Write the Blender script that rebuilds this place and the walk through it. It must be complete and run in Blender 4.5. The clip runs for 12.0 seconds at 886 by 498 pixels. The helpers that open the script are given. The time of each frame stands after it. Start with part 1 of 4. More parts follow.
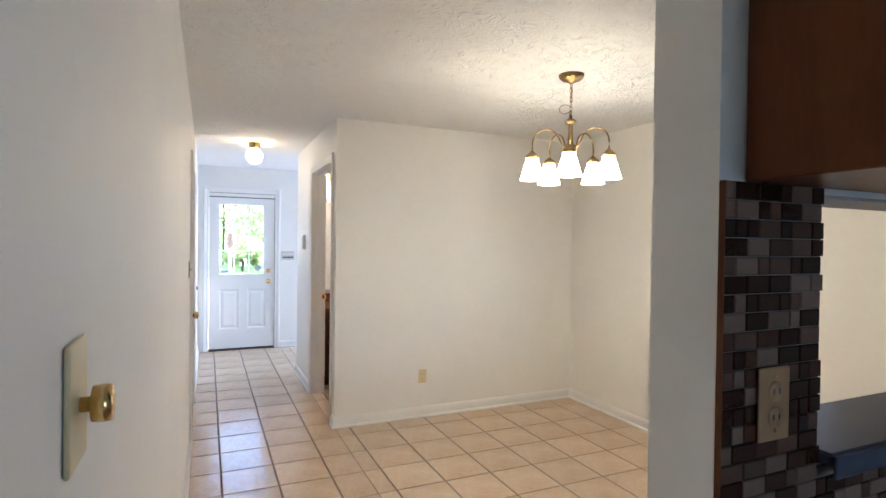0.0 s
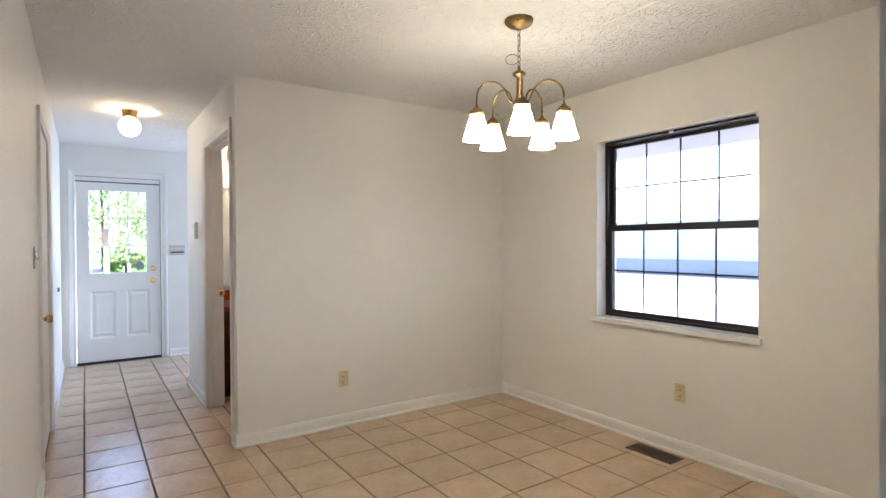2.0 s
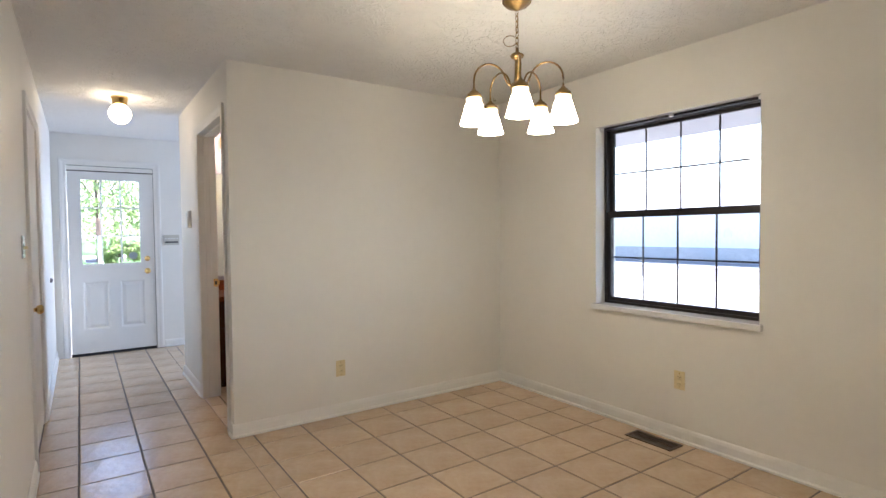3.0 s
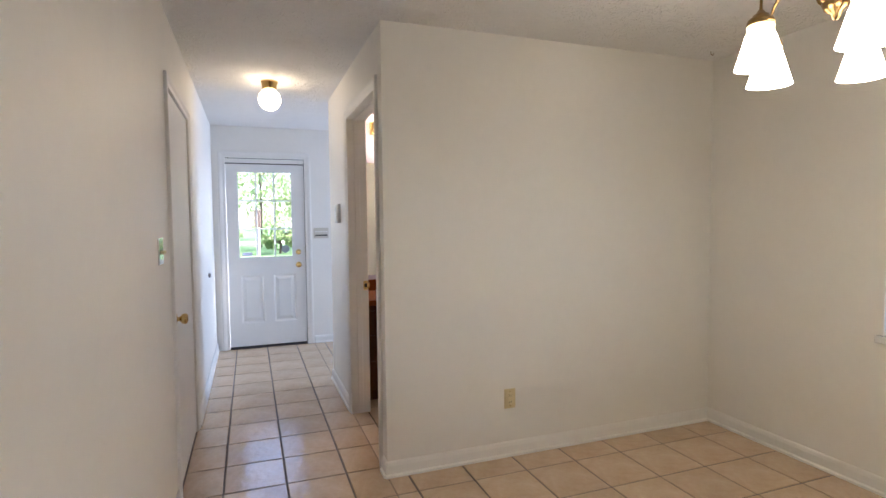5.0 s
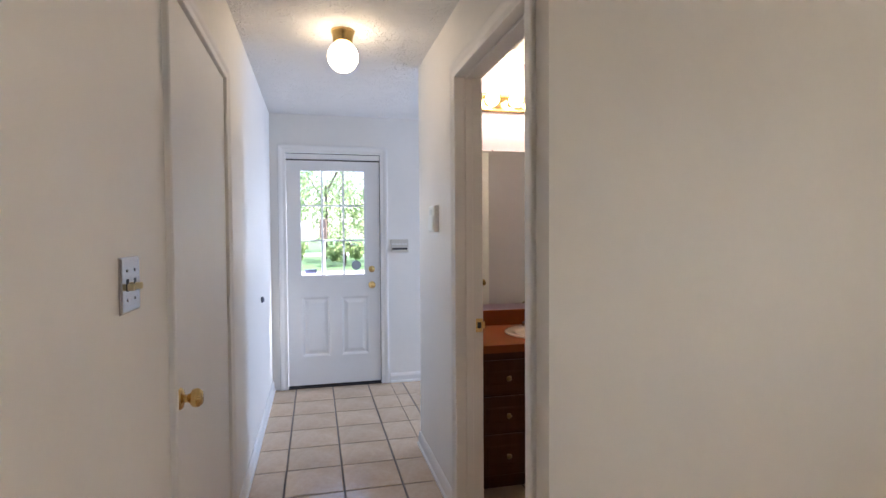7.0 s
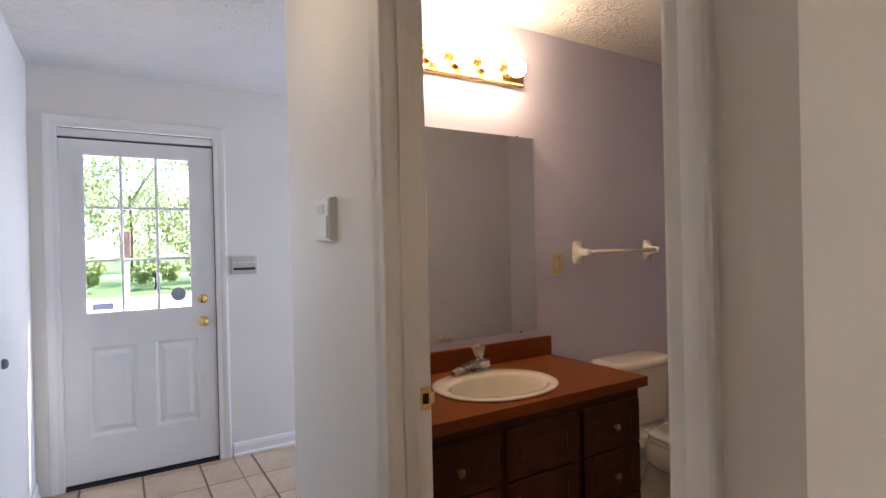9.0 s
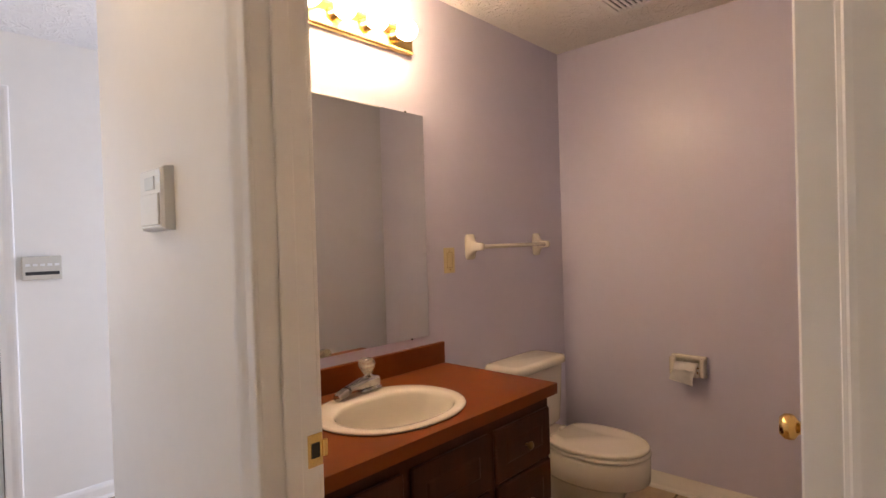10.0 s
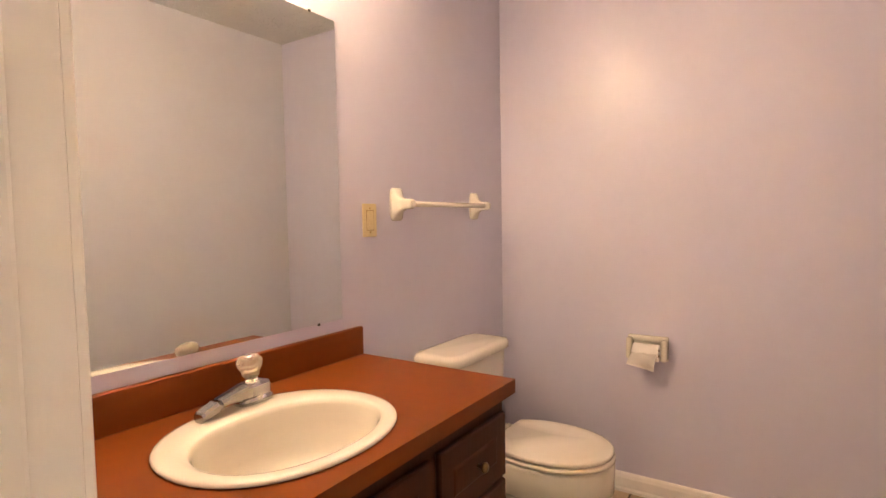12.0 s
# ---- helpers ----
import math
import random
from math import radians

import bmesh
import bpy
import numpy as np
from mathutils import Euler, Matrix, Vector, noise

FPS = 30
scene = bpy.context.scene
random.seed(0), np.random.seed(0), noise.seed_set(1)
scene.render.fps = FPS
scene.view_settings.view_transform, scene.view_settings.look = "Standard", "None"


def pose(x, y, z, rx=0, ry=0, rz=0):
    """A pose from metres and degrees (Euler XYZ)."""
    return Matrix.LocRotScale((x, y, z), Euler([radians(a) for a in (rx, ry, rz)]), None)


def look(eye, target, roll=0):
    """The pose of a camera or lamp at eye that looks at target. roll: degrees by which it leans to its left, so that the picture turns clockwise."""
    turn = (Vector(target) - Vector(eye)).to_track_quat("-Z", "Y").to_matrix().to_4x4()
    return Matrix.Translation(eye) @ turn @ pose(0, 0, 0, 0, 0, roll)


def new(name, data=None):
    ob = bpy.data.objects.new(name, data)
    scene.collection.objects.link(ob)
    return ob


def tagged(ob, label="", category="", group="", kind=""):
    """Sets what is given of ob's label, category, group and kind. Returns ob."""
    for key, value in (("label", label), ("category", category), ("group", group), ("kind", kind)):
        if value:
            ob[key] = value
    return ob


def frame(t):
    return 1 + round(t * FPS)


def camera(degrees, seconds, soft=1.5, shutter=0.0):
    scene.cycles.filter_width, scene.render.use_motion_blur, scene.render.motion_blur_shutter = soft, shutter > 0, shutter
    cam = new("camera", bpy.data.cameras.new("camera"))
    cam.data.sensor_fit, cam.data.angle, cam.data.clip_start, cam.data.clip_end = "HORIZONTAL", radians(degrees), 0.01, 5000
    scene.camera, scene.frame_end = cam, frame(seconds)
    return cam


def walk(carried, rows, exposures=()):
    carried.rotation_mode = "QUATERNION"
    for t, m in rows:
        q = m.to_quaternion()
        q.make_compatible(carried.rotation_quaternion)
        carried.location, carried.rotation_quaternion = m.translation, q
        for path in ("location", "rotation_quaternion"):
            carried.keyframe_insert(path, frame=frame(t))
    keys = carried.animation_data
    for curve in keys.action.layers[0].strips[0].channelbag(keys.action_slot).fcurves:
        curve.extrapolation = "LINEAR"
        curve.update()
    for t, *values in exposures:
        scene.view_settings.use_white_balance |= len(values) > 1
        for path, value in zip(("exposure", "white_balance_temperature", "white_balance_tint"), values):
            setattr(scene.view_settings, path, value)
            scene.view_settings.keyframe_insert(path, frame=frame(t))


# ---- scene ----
cam = camera(80.0, 12.0)
PATH = [
    (0, (0.192, 0.2, 1.473), (1.008, 2.026, 1.448), 0.7),
    (0.5, (0.23, 0.386, 1.432), (1.183, 2.144, 1.426), 0.4),
    (1, (0.261, 0.548, 1.407), (1.333, 2.237, 1.404), -0.0),
    (1.5, (0.284, 0.65, 1.378), (1.389, 2.317, 1.368), -0.2),
    (2, (0.295, 0.712, 1.336), (1.418, 2.366, 1.313), -0.3),
    (2.5, (0.311, 0.737, 1.325), (1.456, 2.376, 1.28), -0.6),
    (2.7, (0.314, 0.737, 1.321), (1.46, 2.375, 1.267), -0.6),
    (4.5, (0.403, 1.271, 1.373), (1.236, 3.086, 1.264), -0.7),
    (5, (0.446, 1.58, 1.391), (1.132, 3.456, 1.285), -0.6),
    (5.5, (0.473, 1.882, 1.392), (1.037, 3.798, 1.297), -0.6),
    (6, (0.468, 2.211, 1.388), (0.949, 4.151, 1.305), -0.4),
    (6.5, (0.458, 2.535, 1.382), (0.912, 4.482, 1.316), -0.5),
    (6.7, (0.465, 2.692, 1.378), (0.917, 4.639, 1.316), -0.4),
    (8.3, (0.404, 3.712, 1.358), (1.193, 5.549, 1.351), -0.9),
    (8.5, (0.429, 3.824, 1.357), (1.29, 5.629, 1.35), -0.9),
    (9, (0.494, 4.048, 1.359), (1.545, 5.75, 1.35), -1.3),
    (9.5, (0.573, 4.237, 1.347), (1.83, 5.792, 1.334), -1.4),
    (10, (0.642, 4.439, 1.336), (2.106, 5.801, 1.312), -1.7),
    (10.5, (0.735, 4.578, 1.306), (2.332, 5.781, 1.274), -1.6),
    (11, (0.857, 4.701, 1.288), (2.502, 5.837, 1.235), -1.4),
    (11.5, (0.958, 4.779, 1.272), (2.598, 5.92, 1.192), -1.0),
    (12, (1.035, 4.832, 1.249), (2.698, 5.938, 1.141), -1.0),
]
EXPOSURES = [(0.0, 3.81, 5650, 14), (1.5, 3.64, 5750, 14), (2.5, 3.38, 5800, 14), (4.5, 3.32, 5850, 16), (6.5, 3.13, 5900, 18), (8.5, 2.98, 6050, 20), (9.0, 2.95, 6280, 21),
             (9.5, 3.16, 6520, 23), (10.0, 3.43, 6900, 24), (10.5, 3.80, 6900, 24), (11.0, 4.09, 6950, 24), (11.5, 4.22, 7050, 24), (12.0, 4.34, 6950, 22)]
walk(cam, [(t, look(eye, target, roll)) for t, eye, target, roll in PATH], EXPOSURES)

# ---------------------------------------------------------------- world and light
world = bpy.data.worlds.new("sky")
scene.world = world
world.use_nodes = True
wn = world.node_tree
sky = wn.nodes.new("ShaderNodeTexSky")
sky.sky_type, sky.sun_disc = "NISHITA", False
sky.sun_elevation, sky.sun_rotation = radians(57), radians(68)
wn.links.new(sky.outputs[0], wn.nodes["Background"].inputs[0])
wn.nodes["Background"].inputs[1].default_value = 0.085
sun = new("sun", bpy.data.lights.new("sun", "SUN"))
sun.data.energy, sun.data.angle, sun.data.color = 2.9, radians(0.5), (1.0, 0.95, 0.88)
sun.matrix_world = look((0, 0, 0), (-0.50, -0.20, -0.84))


def window_light(name, m, w, h, power):
    """Stands in for the sky's light in an opening."""
    ob = new(name, bpy.data.lights.new(name, "AREA"))
    ob.data.shape, ob.data.size, ob.data.size_y, ob.data.energy, ob.data.color = "RECTANGLE", w, h, power, (0.55, 0.73, 1.0)
    ob.data.spread = radians(115)
    ob.matrix_world = m


window_light("living_window_light", look((4.93, 7.2, 1.35), (2, 7.2, 1.2)), 0.95, 1.6, 4.5)
window_light("kitchen_window_light", look((1.4, -1.78, 1.5), (1.4, 2, 1.4)), 0.95, 0.95, 0.27)


# ---------------------------------------------------------------- materials
def mat(name, col, rough=0.5, metal=0.0, var=0.06, scale=6.0, bump=0.0, bscale=60.0, col2=None, spec=0.5, coat=0.0, rvar=0.08, stretch=(1, 1, 1), rand=0.0, transmission=0.0):
    m = bpy.data.materials.new(name)
    m.use_nodes = True
    t = m.node_tree
    n, l = t.nodes, t.links
    b = n["Principled BSDF"]
    b.inputs["Roughness"].default_value, b.inputs["Metallic"].default_value = rough, metal
    b.inputs["Specular IOR Level"].default_value = spec
    b.inputs["Coat Weight"].default_value = coat
    b.inputs["Transmission Weight"].default_value = transmission
    tc = n.new("ShaderNodeTexCoord")
    mp = n.new("ShaderNodeMapping")
    mp.inputs["Scale"].default_value = stretch
    l.new(tc.outputs["Object"], mp.inputs[0])
    n1, n2 = n.new("ShaderNodeTexNoise"), n.new("ShaderNodeTexNoise")
    n1.inputs["Scale"].default_value, n1.inputs["Detail"].default_value = scale, 6
    n2.inputs["Scale"].default_value, n2.inputs["Detail"].default_value = scale * 9, 4
    for q in (n1, n2):
        l.new(mp.outputs[0], q.inputs["Vector"])
    add = n.new("ShaderNodeMath")
    add.operation = "MULTIPLY_ADD"
    l.new(n2.outputs["Fac"], add.inputs[0])
    add.inputs[1].default_value = 0.4
    l.new(n1.outputs["Fac"], add.inputs[2])
    ramp = n.new("ShaderNodeValToRGB")
    c2 = col2 or tuple(min(1, c * (1 + var)) for c in col)
    c1 = col if col2 else tuple(c * (1 - var) for c in col)
    ramp.color_ramp.elements[0].position, ramp.color_ramp.elements[1].position = 0.45, 0.95
    ramp.color_ramp.elements[0].color, ramp.color_ramp.elements[1].color = (*c1, 1), (*c2, 1)
    l.new(add.outputs[0], ramp.inputs[0])
    out = ramp.outputs[0]
    if rand:
        oi, hv = n.new("ShaderNodeObjectInfo"), n.new("ShaderNodeHueSaturation")
        mr = n.new("ShaderNodeMapRange")
        mr.inputs["To Min"].default_value, mr.inputs["To Max"].default_value = 1 - rand, 1 + rand
        l.new(oi.outputs["Random"], mr.inputs[0])
        l.new(mr.outputs[0], hv.inputs["Value"])
        l.new(out, hv.inputs["Color"])
        out = hv.outputs[0]
    l.new(out, b.inputs["Base Color"])
    mr2 = n.new("ShaderNodeMapRange")
    mr2.inputs["To Min"].default_value, mr2.inputs["To Max"].default_value = max(0, rough - rvar), min(1, rough + rvar)
    l.new(n1.outputs["Fac"], mr2.inputs[0])
    l.new(mr2.outputs[0], b.inputs["Roughness"])
    if bump:
        n3, bp = n.new("ShaderNodeTexNoise"), n.new("ShaderNodeBump")
        n3.inputs["Scale"].default_value, n3.inputs["Detail"].default_value = bscale, 5
        bp.inputs["Strength"].default_value, bp.inputs["Distance"].default_value = bump, 0.01
        l.new(mp.outputs[0], n3.inputs["Vector"])
        l.new(n3.outputs["Fac"], bp.inputs["Height"])
        l.new(bp.outputs[0], b.inputs["Normal"])
    return m


def glow(name, col, strength):
    m = bpy.data.materials.new(name)
    m.use_nodes = True
    b = m.node_tree.nodes["Principled BSDF"]
    b.inputs["Base Color"].default_value = (0.9, 0.88, 0.82, 1)
    b.inputs["Roughness"].default_value = 0.3
    b.inputs["Emission Color"].default_value = (*col, 1)
    b.inputs["Emission Strength"].default_value = strength
    return m


def glass_mat(name, tint=(1, 1, 1), rough=0.0):
    m = bpy.data.materials.new(name)
    m.use_nodes = True
    b = m.node_tree.nodes["Principled BSDF"]
    b.inputs["Base Color"].default_value = (*tint, 1)
    b.inputs["Transmission Weight"].default_value = 1.0
    b.inputs["Roughness"].default_value = rough
    b.inputs["IOR"].default_value = 1.45
    return m


def textured_ceiling(name):
    """White ceiling with a stomped plaster texture."""
    m = mat(name, (0.80, 0.79, 0.77), 0.85, var=0.03, scale=1.5)
    t = m.node_tree
    n, l = t.nodes, t.links
    tc = n.new("ShaderNodeTexCoord")
    warp = n.new("ShaderNodeTexNoise")
    warp.inputs["Scale"].default_value = 5
    mixv = n.new("ShaderNodeVectorMath")
    mixv.operation = "MULTIPLY_ADD"
    l.new(warp.outputs["Color"], mixv.inputs[0])
    mixv.inputs[1].default_value = (0.25, 0.25, 0.25)
    l.new(tc.outputs["Object"], mixv.inputs[2])
    l.new(tc.outputs["Object"], warp.inputs["Vector"])
    v = n.new("ShaderNodeTexNoise")
    v.inputs["Scale"].default_value, v.inputs["Detail"].default_value, v.inputs["Distortion"].default_value = 17, 3, 2.4
    l.new(mixv.outputs[0], v.inputs["Vector"])
    r = n.new("ShaderNodeValToRGB")
    r.color_ramp.elements[0].position, r.color_ramp.elements[1].position = 0.50, 0.70
    l.new(v.outputs["Fac"], r.inputs[0])
    bp = n.new("ShaderNodeBump")
    bp.inputs["Strength"].default_value, bp.inputs["Distance"].default_value = 0.72, 0.012
    l.new(r.outputs[0], bp.inputs["Height"])
    l.new(bp.outputs[0], n["Principled BSDF"].inputs["Normal"])
    return m


def wood(name, c1, c2, rough=0.35, stretch=(1, 1, 0.12), scale=14):
    return mat(name, c1, rough, col2=c2, scale=scale, stretch=stretch, bump=0.05, bscale=90, spec=0.14)


M_WALL = mat("wall_paint", (0.80, 0.78, 0.735), 0.55, var=0.025, scale=2.2, bump=0.06, bscale=220)
M_CEIL = textured_ceiling("ceiling_plaster")
M_BATH = mat("lavender_paint", (0.60, 0.585, 0.715), 0.3, var=0.03, scale=2.0, bump=0.05, bscale=220, spec=0.3, rvar=0.02)
M_GREYWALL = mat("pale_grey_paint", (0.57, 0.565, 0.625), 0.4, var=0.03, scale=2.0, bump=0.05, bscale=220)
M_TRIM = mat("white_trim_paint", (0.80, 0.785, 0.755), 0.5, var=0.02, scale=5, bump=0.03, bscale=80)
M_DOOR = mat("white_door_paint", (0.80, 0.80, 0.79), 0.35, var=0.02, scale=4)
M_TILE = mat("floor_tile", (0.50, 0.355, 0.225), 0.14, col2=(0.63, 0.485, 0.345), scale=4.5, spec=0.8, bump=0.5, bscale=13, rand=0.05, rvar=0.10)
M_GROUT = mat("grout", (0.15, 0.12, 0.10), 0.9, var=0.25, scale=20)
M_VINYL = mat("bath_floor_tile", (0.42, 0.30, 0.20), 0.4, col2=(0.55, 0.42, 0.30), scale=5, bump=0.1, bscale=30, rand=0.05)
M_BRASS = mat("brass", (0.72, 0.50, 0.20), 0.2, 1.0, var=0.12, scale=30)
M_ANTIQUE = mat("antique_brass", (0.26, 0.17, 0.07), 0.3, 1.0, var=0.25, scale=40)
M_CHROME = mat("chrome", (0.50, 0.49, 0.49), 0.09, 1.0, var=0.03, rvar=0.03)
M_BRONZE = mat("dark_bronze_aluminium", (0.035, 0.03, 0.03), 0.4, 0.5, var=0.15)
M_IVORY = mat("ivory_plastic", (0.68, 0.57, 0.33), 0.35, var=0.04)
M_ALMOND = mat("tan_plastic", (0.30, 0.165, 0.07), 0.4, var=0.06)
M_WHITEP = mat("white_plastic", (0.78, 0.78, 0.77), 0.35, var=0.03)
# also colours gaps, slots and holes, where there is only shade
M_DARK = mat("dark_plastic_and_gaps", (0.02, 0.02, 0.02), 0.5)
M_CERAMIC = mat("white_ceramic", (0.72, 0.68, 0.60), 0.12, var=0.015, rvar=0.03, coat=0.3)
M_LAM = mat("red_brown_laminate", (0.165, 0.040, 0.006), 0.42, col2=(0.205, 0.052, 0.008), scale=3, bump=0.02, bscale=200, spec=0.16)
M_VAN = wood("dark_stained_wood", (0.042, 0.0105, 0.0035), (0.070, 0.020, 0.0065), 0.45)
M_CAB = wood("brown_cabinet_wood", (0.10, 0.032, 0.010), (0.15, 0.052, 0.016), 0.4)
M_MIRROR = mat("mirror_silver", (0.83, 0.875, 0.86), 0.01, 1.0, var=0.0, rvar=0.005)
M_GLASS = glass_mat("window_glass")
M_ACRYL = glass_mat("clear_acrylic", (0.80, 0.71, 0.55), 0.10)
M_ACRYL.node_tree.nodes["Principled BSDF"].inputs["Transmission Weight"].default_value = 0.72
M_SHADE = glow("lit_frosted_glass", (1.0, 0.85, 0.58), 3.0)
M_NECK = glow("lit_frosted_neck", (1.0, 0.74, 0.36), 0.55)
M_GLOBE = glow("lit_opal_globe", (1.0, 0.78, 0.48), 2.1)
M_BULB = glow("lit_bulb", (1.0, 0.75, 0.45), 7.4)
M_PAPER = mat("tissue_paper", (0.84, 0.82, 0.79), 0.9, var=0.03, bump=0.1, bscale=150)
M_SILL = mat("slate_laminate", (0.05, 0.055, 0.075), 0.4, var=0.2, scale=20, spec=0.15)
M_STONE = mat("white_marble_sill", (0.80, 0.79, 0.78), 0.2, var=0.05, scale=9)
M_CONCRETE = mat("concrete", (0.50, 0.48, 0.45), 0.9, var=0.15, scale=2)
M_ASPHALT = mat("asphalt", (0.16, 0.165, 0.18), 0.9, var=0.15, scale=3)
M_GRASS = mat("lawn", (0.05, 0.11, 0.025), 0.9, col2=(0.09, 0.17, 0.05), scale=1.5, bump=0.5, bscale=60)
M_LEAF = mat("leaf", (0.08, 0.13, 0.035), 0.45, col2=(0.13, 0.20, 0.06), scale=1.0)
lt = M_LEAF.node_tree
thin, both = lt.nodes.new("ShaderNodeBsdfTranslucent"), lt.nodes.new("ShaderNodeMixShader")
thin.inputs["Color"].default_value = (0.42, 0.52, 0.24, 1)
both.inputs[0].default_value = 0.55
lt.links.new(lt.nodes["Principled BSDF"].outputs[0], both.inputs[1])
lt.links.new(thin.outputs[0], both.inputs[2])
lt.links.new(both.outputs[0], lt.nodes["Material Output"].inputs["Surface"])
M_BARK = mat("bark", (0.10, 0.07, 0.05), 0.9, var=0.3, scale=8, bump=0.5, bscale=20)
M_SOFFIT = mat("grey_soffit_paint", (0.36, 0.37, 0.39), 0.7, var=0.06, scale=3)
M_PAVING = mat("weathered_paving", (0.26, 0.26, 0.27), 0.9, var=0.15, scale=2)
M_SIDING = mat("pale_blue_siding", (0.78, 0.83, 0.86), 0.6, var=0.05)
M_ROOF = mat("grey_shingle", (0.42, 0.42, 0.43), 0.9, var=0.2, scale=10)
M_POST = mat("weathered_post", (0.22, 0.15, 0.11), 0.8, var=0.2, scale=10)
MOSAIC = [mat("mosaic_%s" % k, c, r, var=0.12, scale=30, rand=0.15, rvar=0.04, spec=0.25) for k, c, r in (
    ("espresso", (0.024, 0.010, 0.006), 0.10), ("umber", (0.055, 0.026, 0.017), 0.14),
    ("taupe", (0.090, 0.050, 0.034), 0.2), ("sand", (0.155, 0.100, 0.072), 0.25))]


# ---------------------------------------------------------------- builders
def part(name, bm, material, parent=None, label="", smooth=False):
    """One mesh object from a bmesh, under a thing or part."""
    me = bpy.data.meshes.new(name)
    bmesh.ops.recalc_face_normals(bm, faces=bm.faces[:])
    bm.to_mesh(me)
    bm.free()
    me.materials.append(material)
    if smooth:
        for p in me.polygons:
            p.use_smooth = True
    ob = new(name, me)
    ob.parent = parent
    if label:
        ob["label"] = label
    return ob


def thing(name, m, label, category, group=""):
    ob = new(name)
    ob.empty_display_size = 0.1
    ob.matrix_world = m
    return tagged(ob, label, category, group)


def box(x0, x1, y0, y1, z0, z1, bevel=0.0, bm=None, seg=1):
    own = bmesh.new()
    bmesh.ops.create_cube(own, size=1, matrix=Matrix.Translation(((x0 + x1) / 2, (y0 + y1) / 2, (z0 + z1) / 2)) @ Matrix.Diagonal((abs(x1 - x0), abs(y1 - y0), abs(z1 - z0), 1)))
    if bevel:
        bmesh.ops.bevel(own, geom=own.edges[:], offset=bevel, segments=seg, affect="EDGES", profile=0.5)
    return merge(bm, own)


def merge(bm, own):
    if bm is None:
        return own
    me = bpy.data.meshes.new("tmp")
    own.to_mesh(me)
    own.free()
    bm.from_mesh(me)
    bpy.data.meshes.remove(me)
    return bm


def lathe(profile, m=Matrix(), n=24, bm=None):
    """Turns (radius, height) pairs round z, then moves by m."""
    own = bmesh.new()
    rings = []
    for r, z in profile:
        if r < 1e-5:
            rings.append([own.verts.new(m @ Vector((0, 0, z)))])
        else:
            rings.append([own.verts.new(m @ Vector((r * math.cos(2 * math.pi * i / n), r * math.sin(2 * math.pi * i / n), z))) for i in range(n)])
    for a, b in zip(rings, rings[1:]):
        for i in range(n):
            j = (i + 1) % n
            if len(a) == 1 and len(b) == 1:
                continue
            if len(a) == 1:
                own.faces.new((a[0], b[i], b[j]))
            elif len(b) == 1:
                own.faces.new((a[i], a[j], b[0]))
            else:
                own.faces.new((a[i], a[j], b[j], b[i]))
    return merge(bm, own)


def tube(points, r, n=8, bm=None, closed=False):
    """A round bar along points."""
    own = bmesh.new()
    pts = [Vector(p) for p in points]
    rings = []
    k = len(pts)
    for i, p in enumerate(pts):
        a = pts[(i - 1) % k] if closed or i else p
        b = pts[(i + 1) % k] if closed or i < k - 1 else p
        q = (b - a).to_track_quat("Z", "Y").to_matrix()
        rings.append([own.verts.new(p + q @ Vector((r * math.cos(2 * math.pi * j / n), r * math.sin(2 * math.pi * j / n), 0))) for j in range(n)])
    pairs = list(zip(rings, rings[1:])) + ([(rings[-1], rings[0])] if closed else [])
    for a, b in pairs:
        for j in range(n):
            own.faces.new((a[j], a[(j + 1) % n], b[(j + 1) % n], b[j]))
    if not closed:
        own.faces.new(rings[0])
        own.faces.new(rings[-1])
    return merge(bm, own)


def loft(sections, caps=True, bm=None):
    """Skins equal-length closed outlines one after another."""
    own = bmesh.new()
    rows = [[own.verts.new(p) for p in s] for s in sections]
    for a, b in zip(rows, rows[1:]):
        for i in range(len(a)):
            j = (i + 1) % len(a)
            own.faces.new((a[i], a[j], b[j], b[i]))
    if caps:
        own.faces.new(rows[0])
        own.faces.new(rows[-1])
    return merge(bm, own)


def ellipse(cx, cy, z, a, b, n=40, power=2.0, back=None):
    """A closed outline, an oval or (power over 2) a rounded box; back flattens it at +y."""
    pts = []
    for i in range(n):
        t = 2 * math.pi * i / n
        c, s = math.cos(t), math.sin(t)
        x, y = a * math.copysign(abs(c) ** (2 / power), c), b * math.copysign(abs(s) ** (2 / power), s)
        if back is not None:
            y = min(y, back)
        pts.append(Vector((cx + x, cy + y, z)))
    return pts


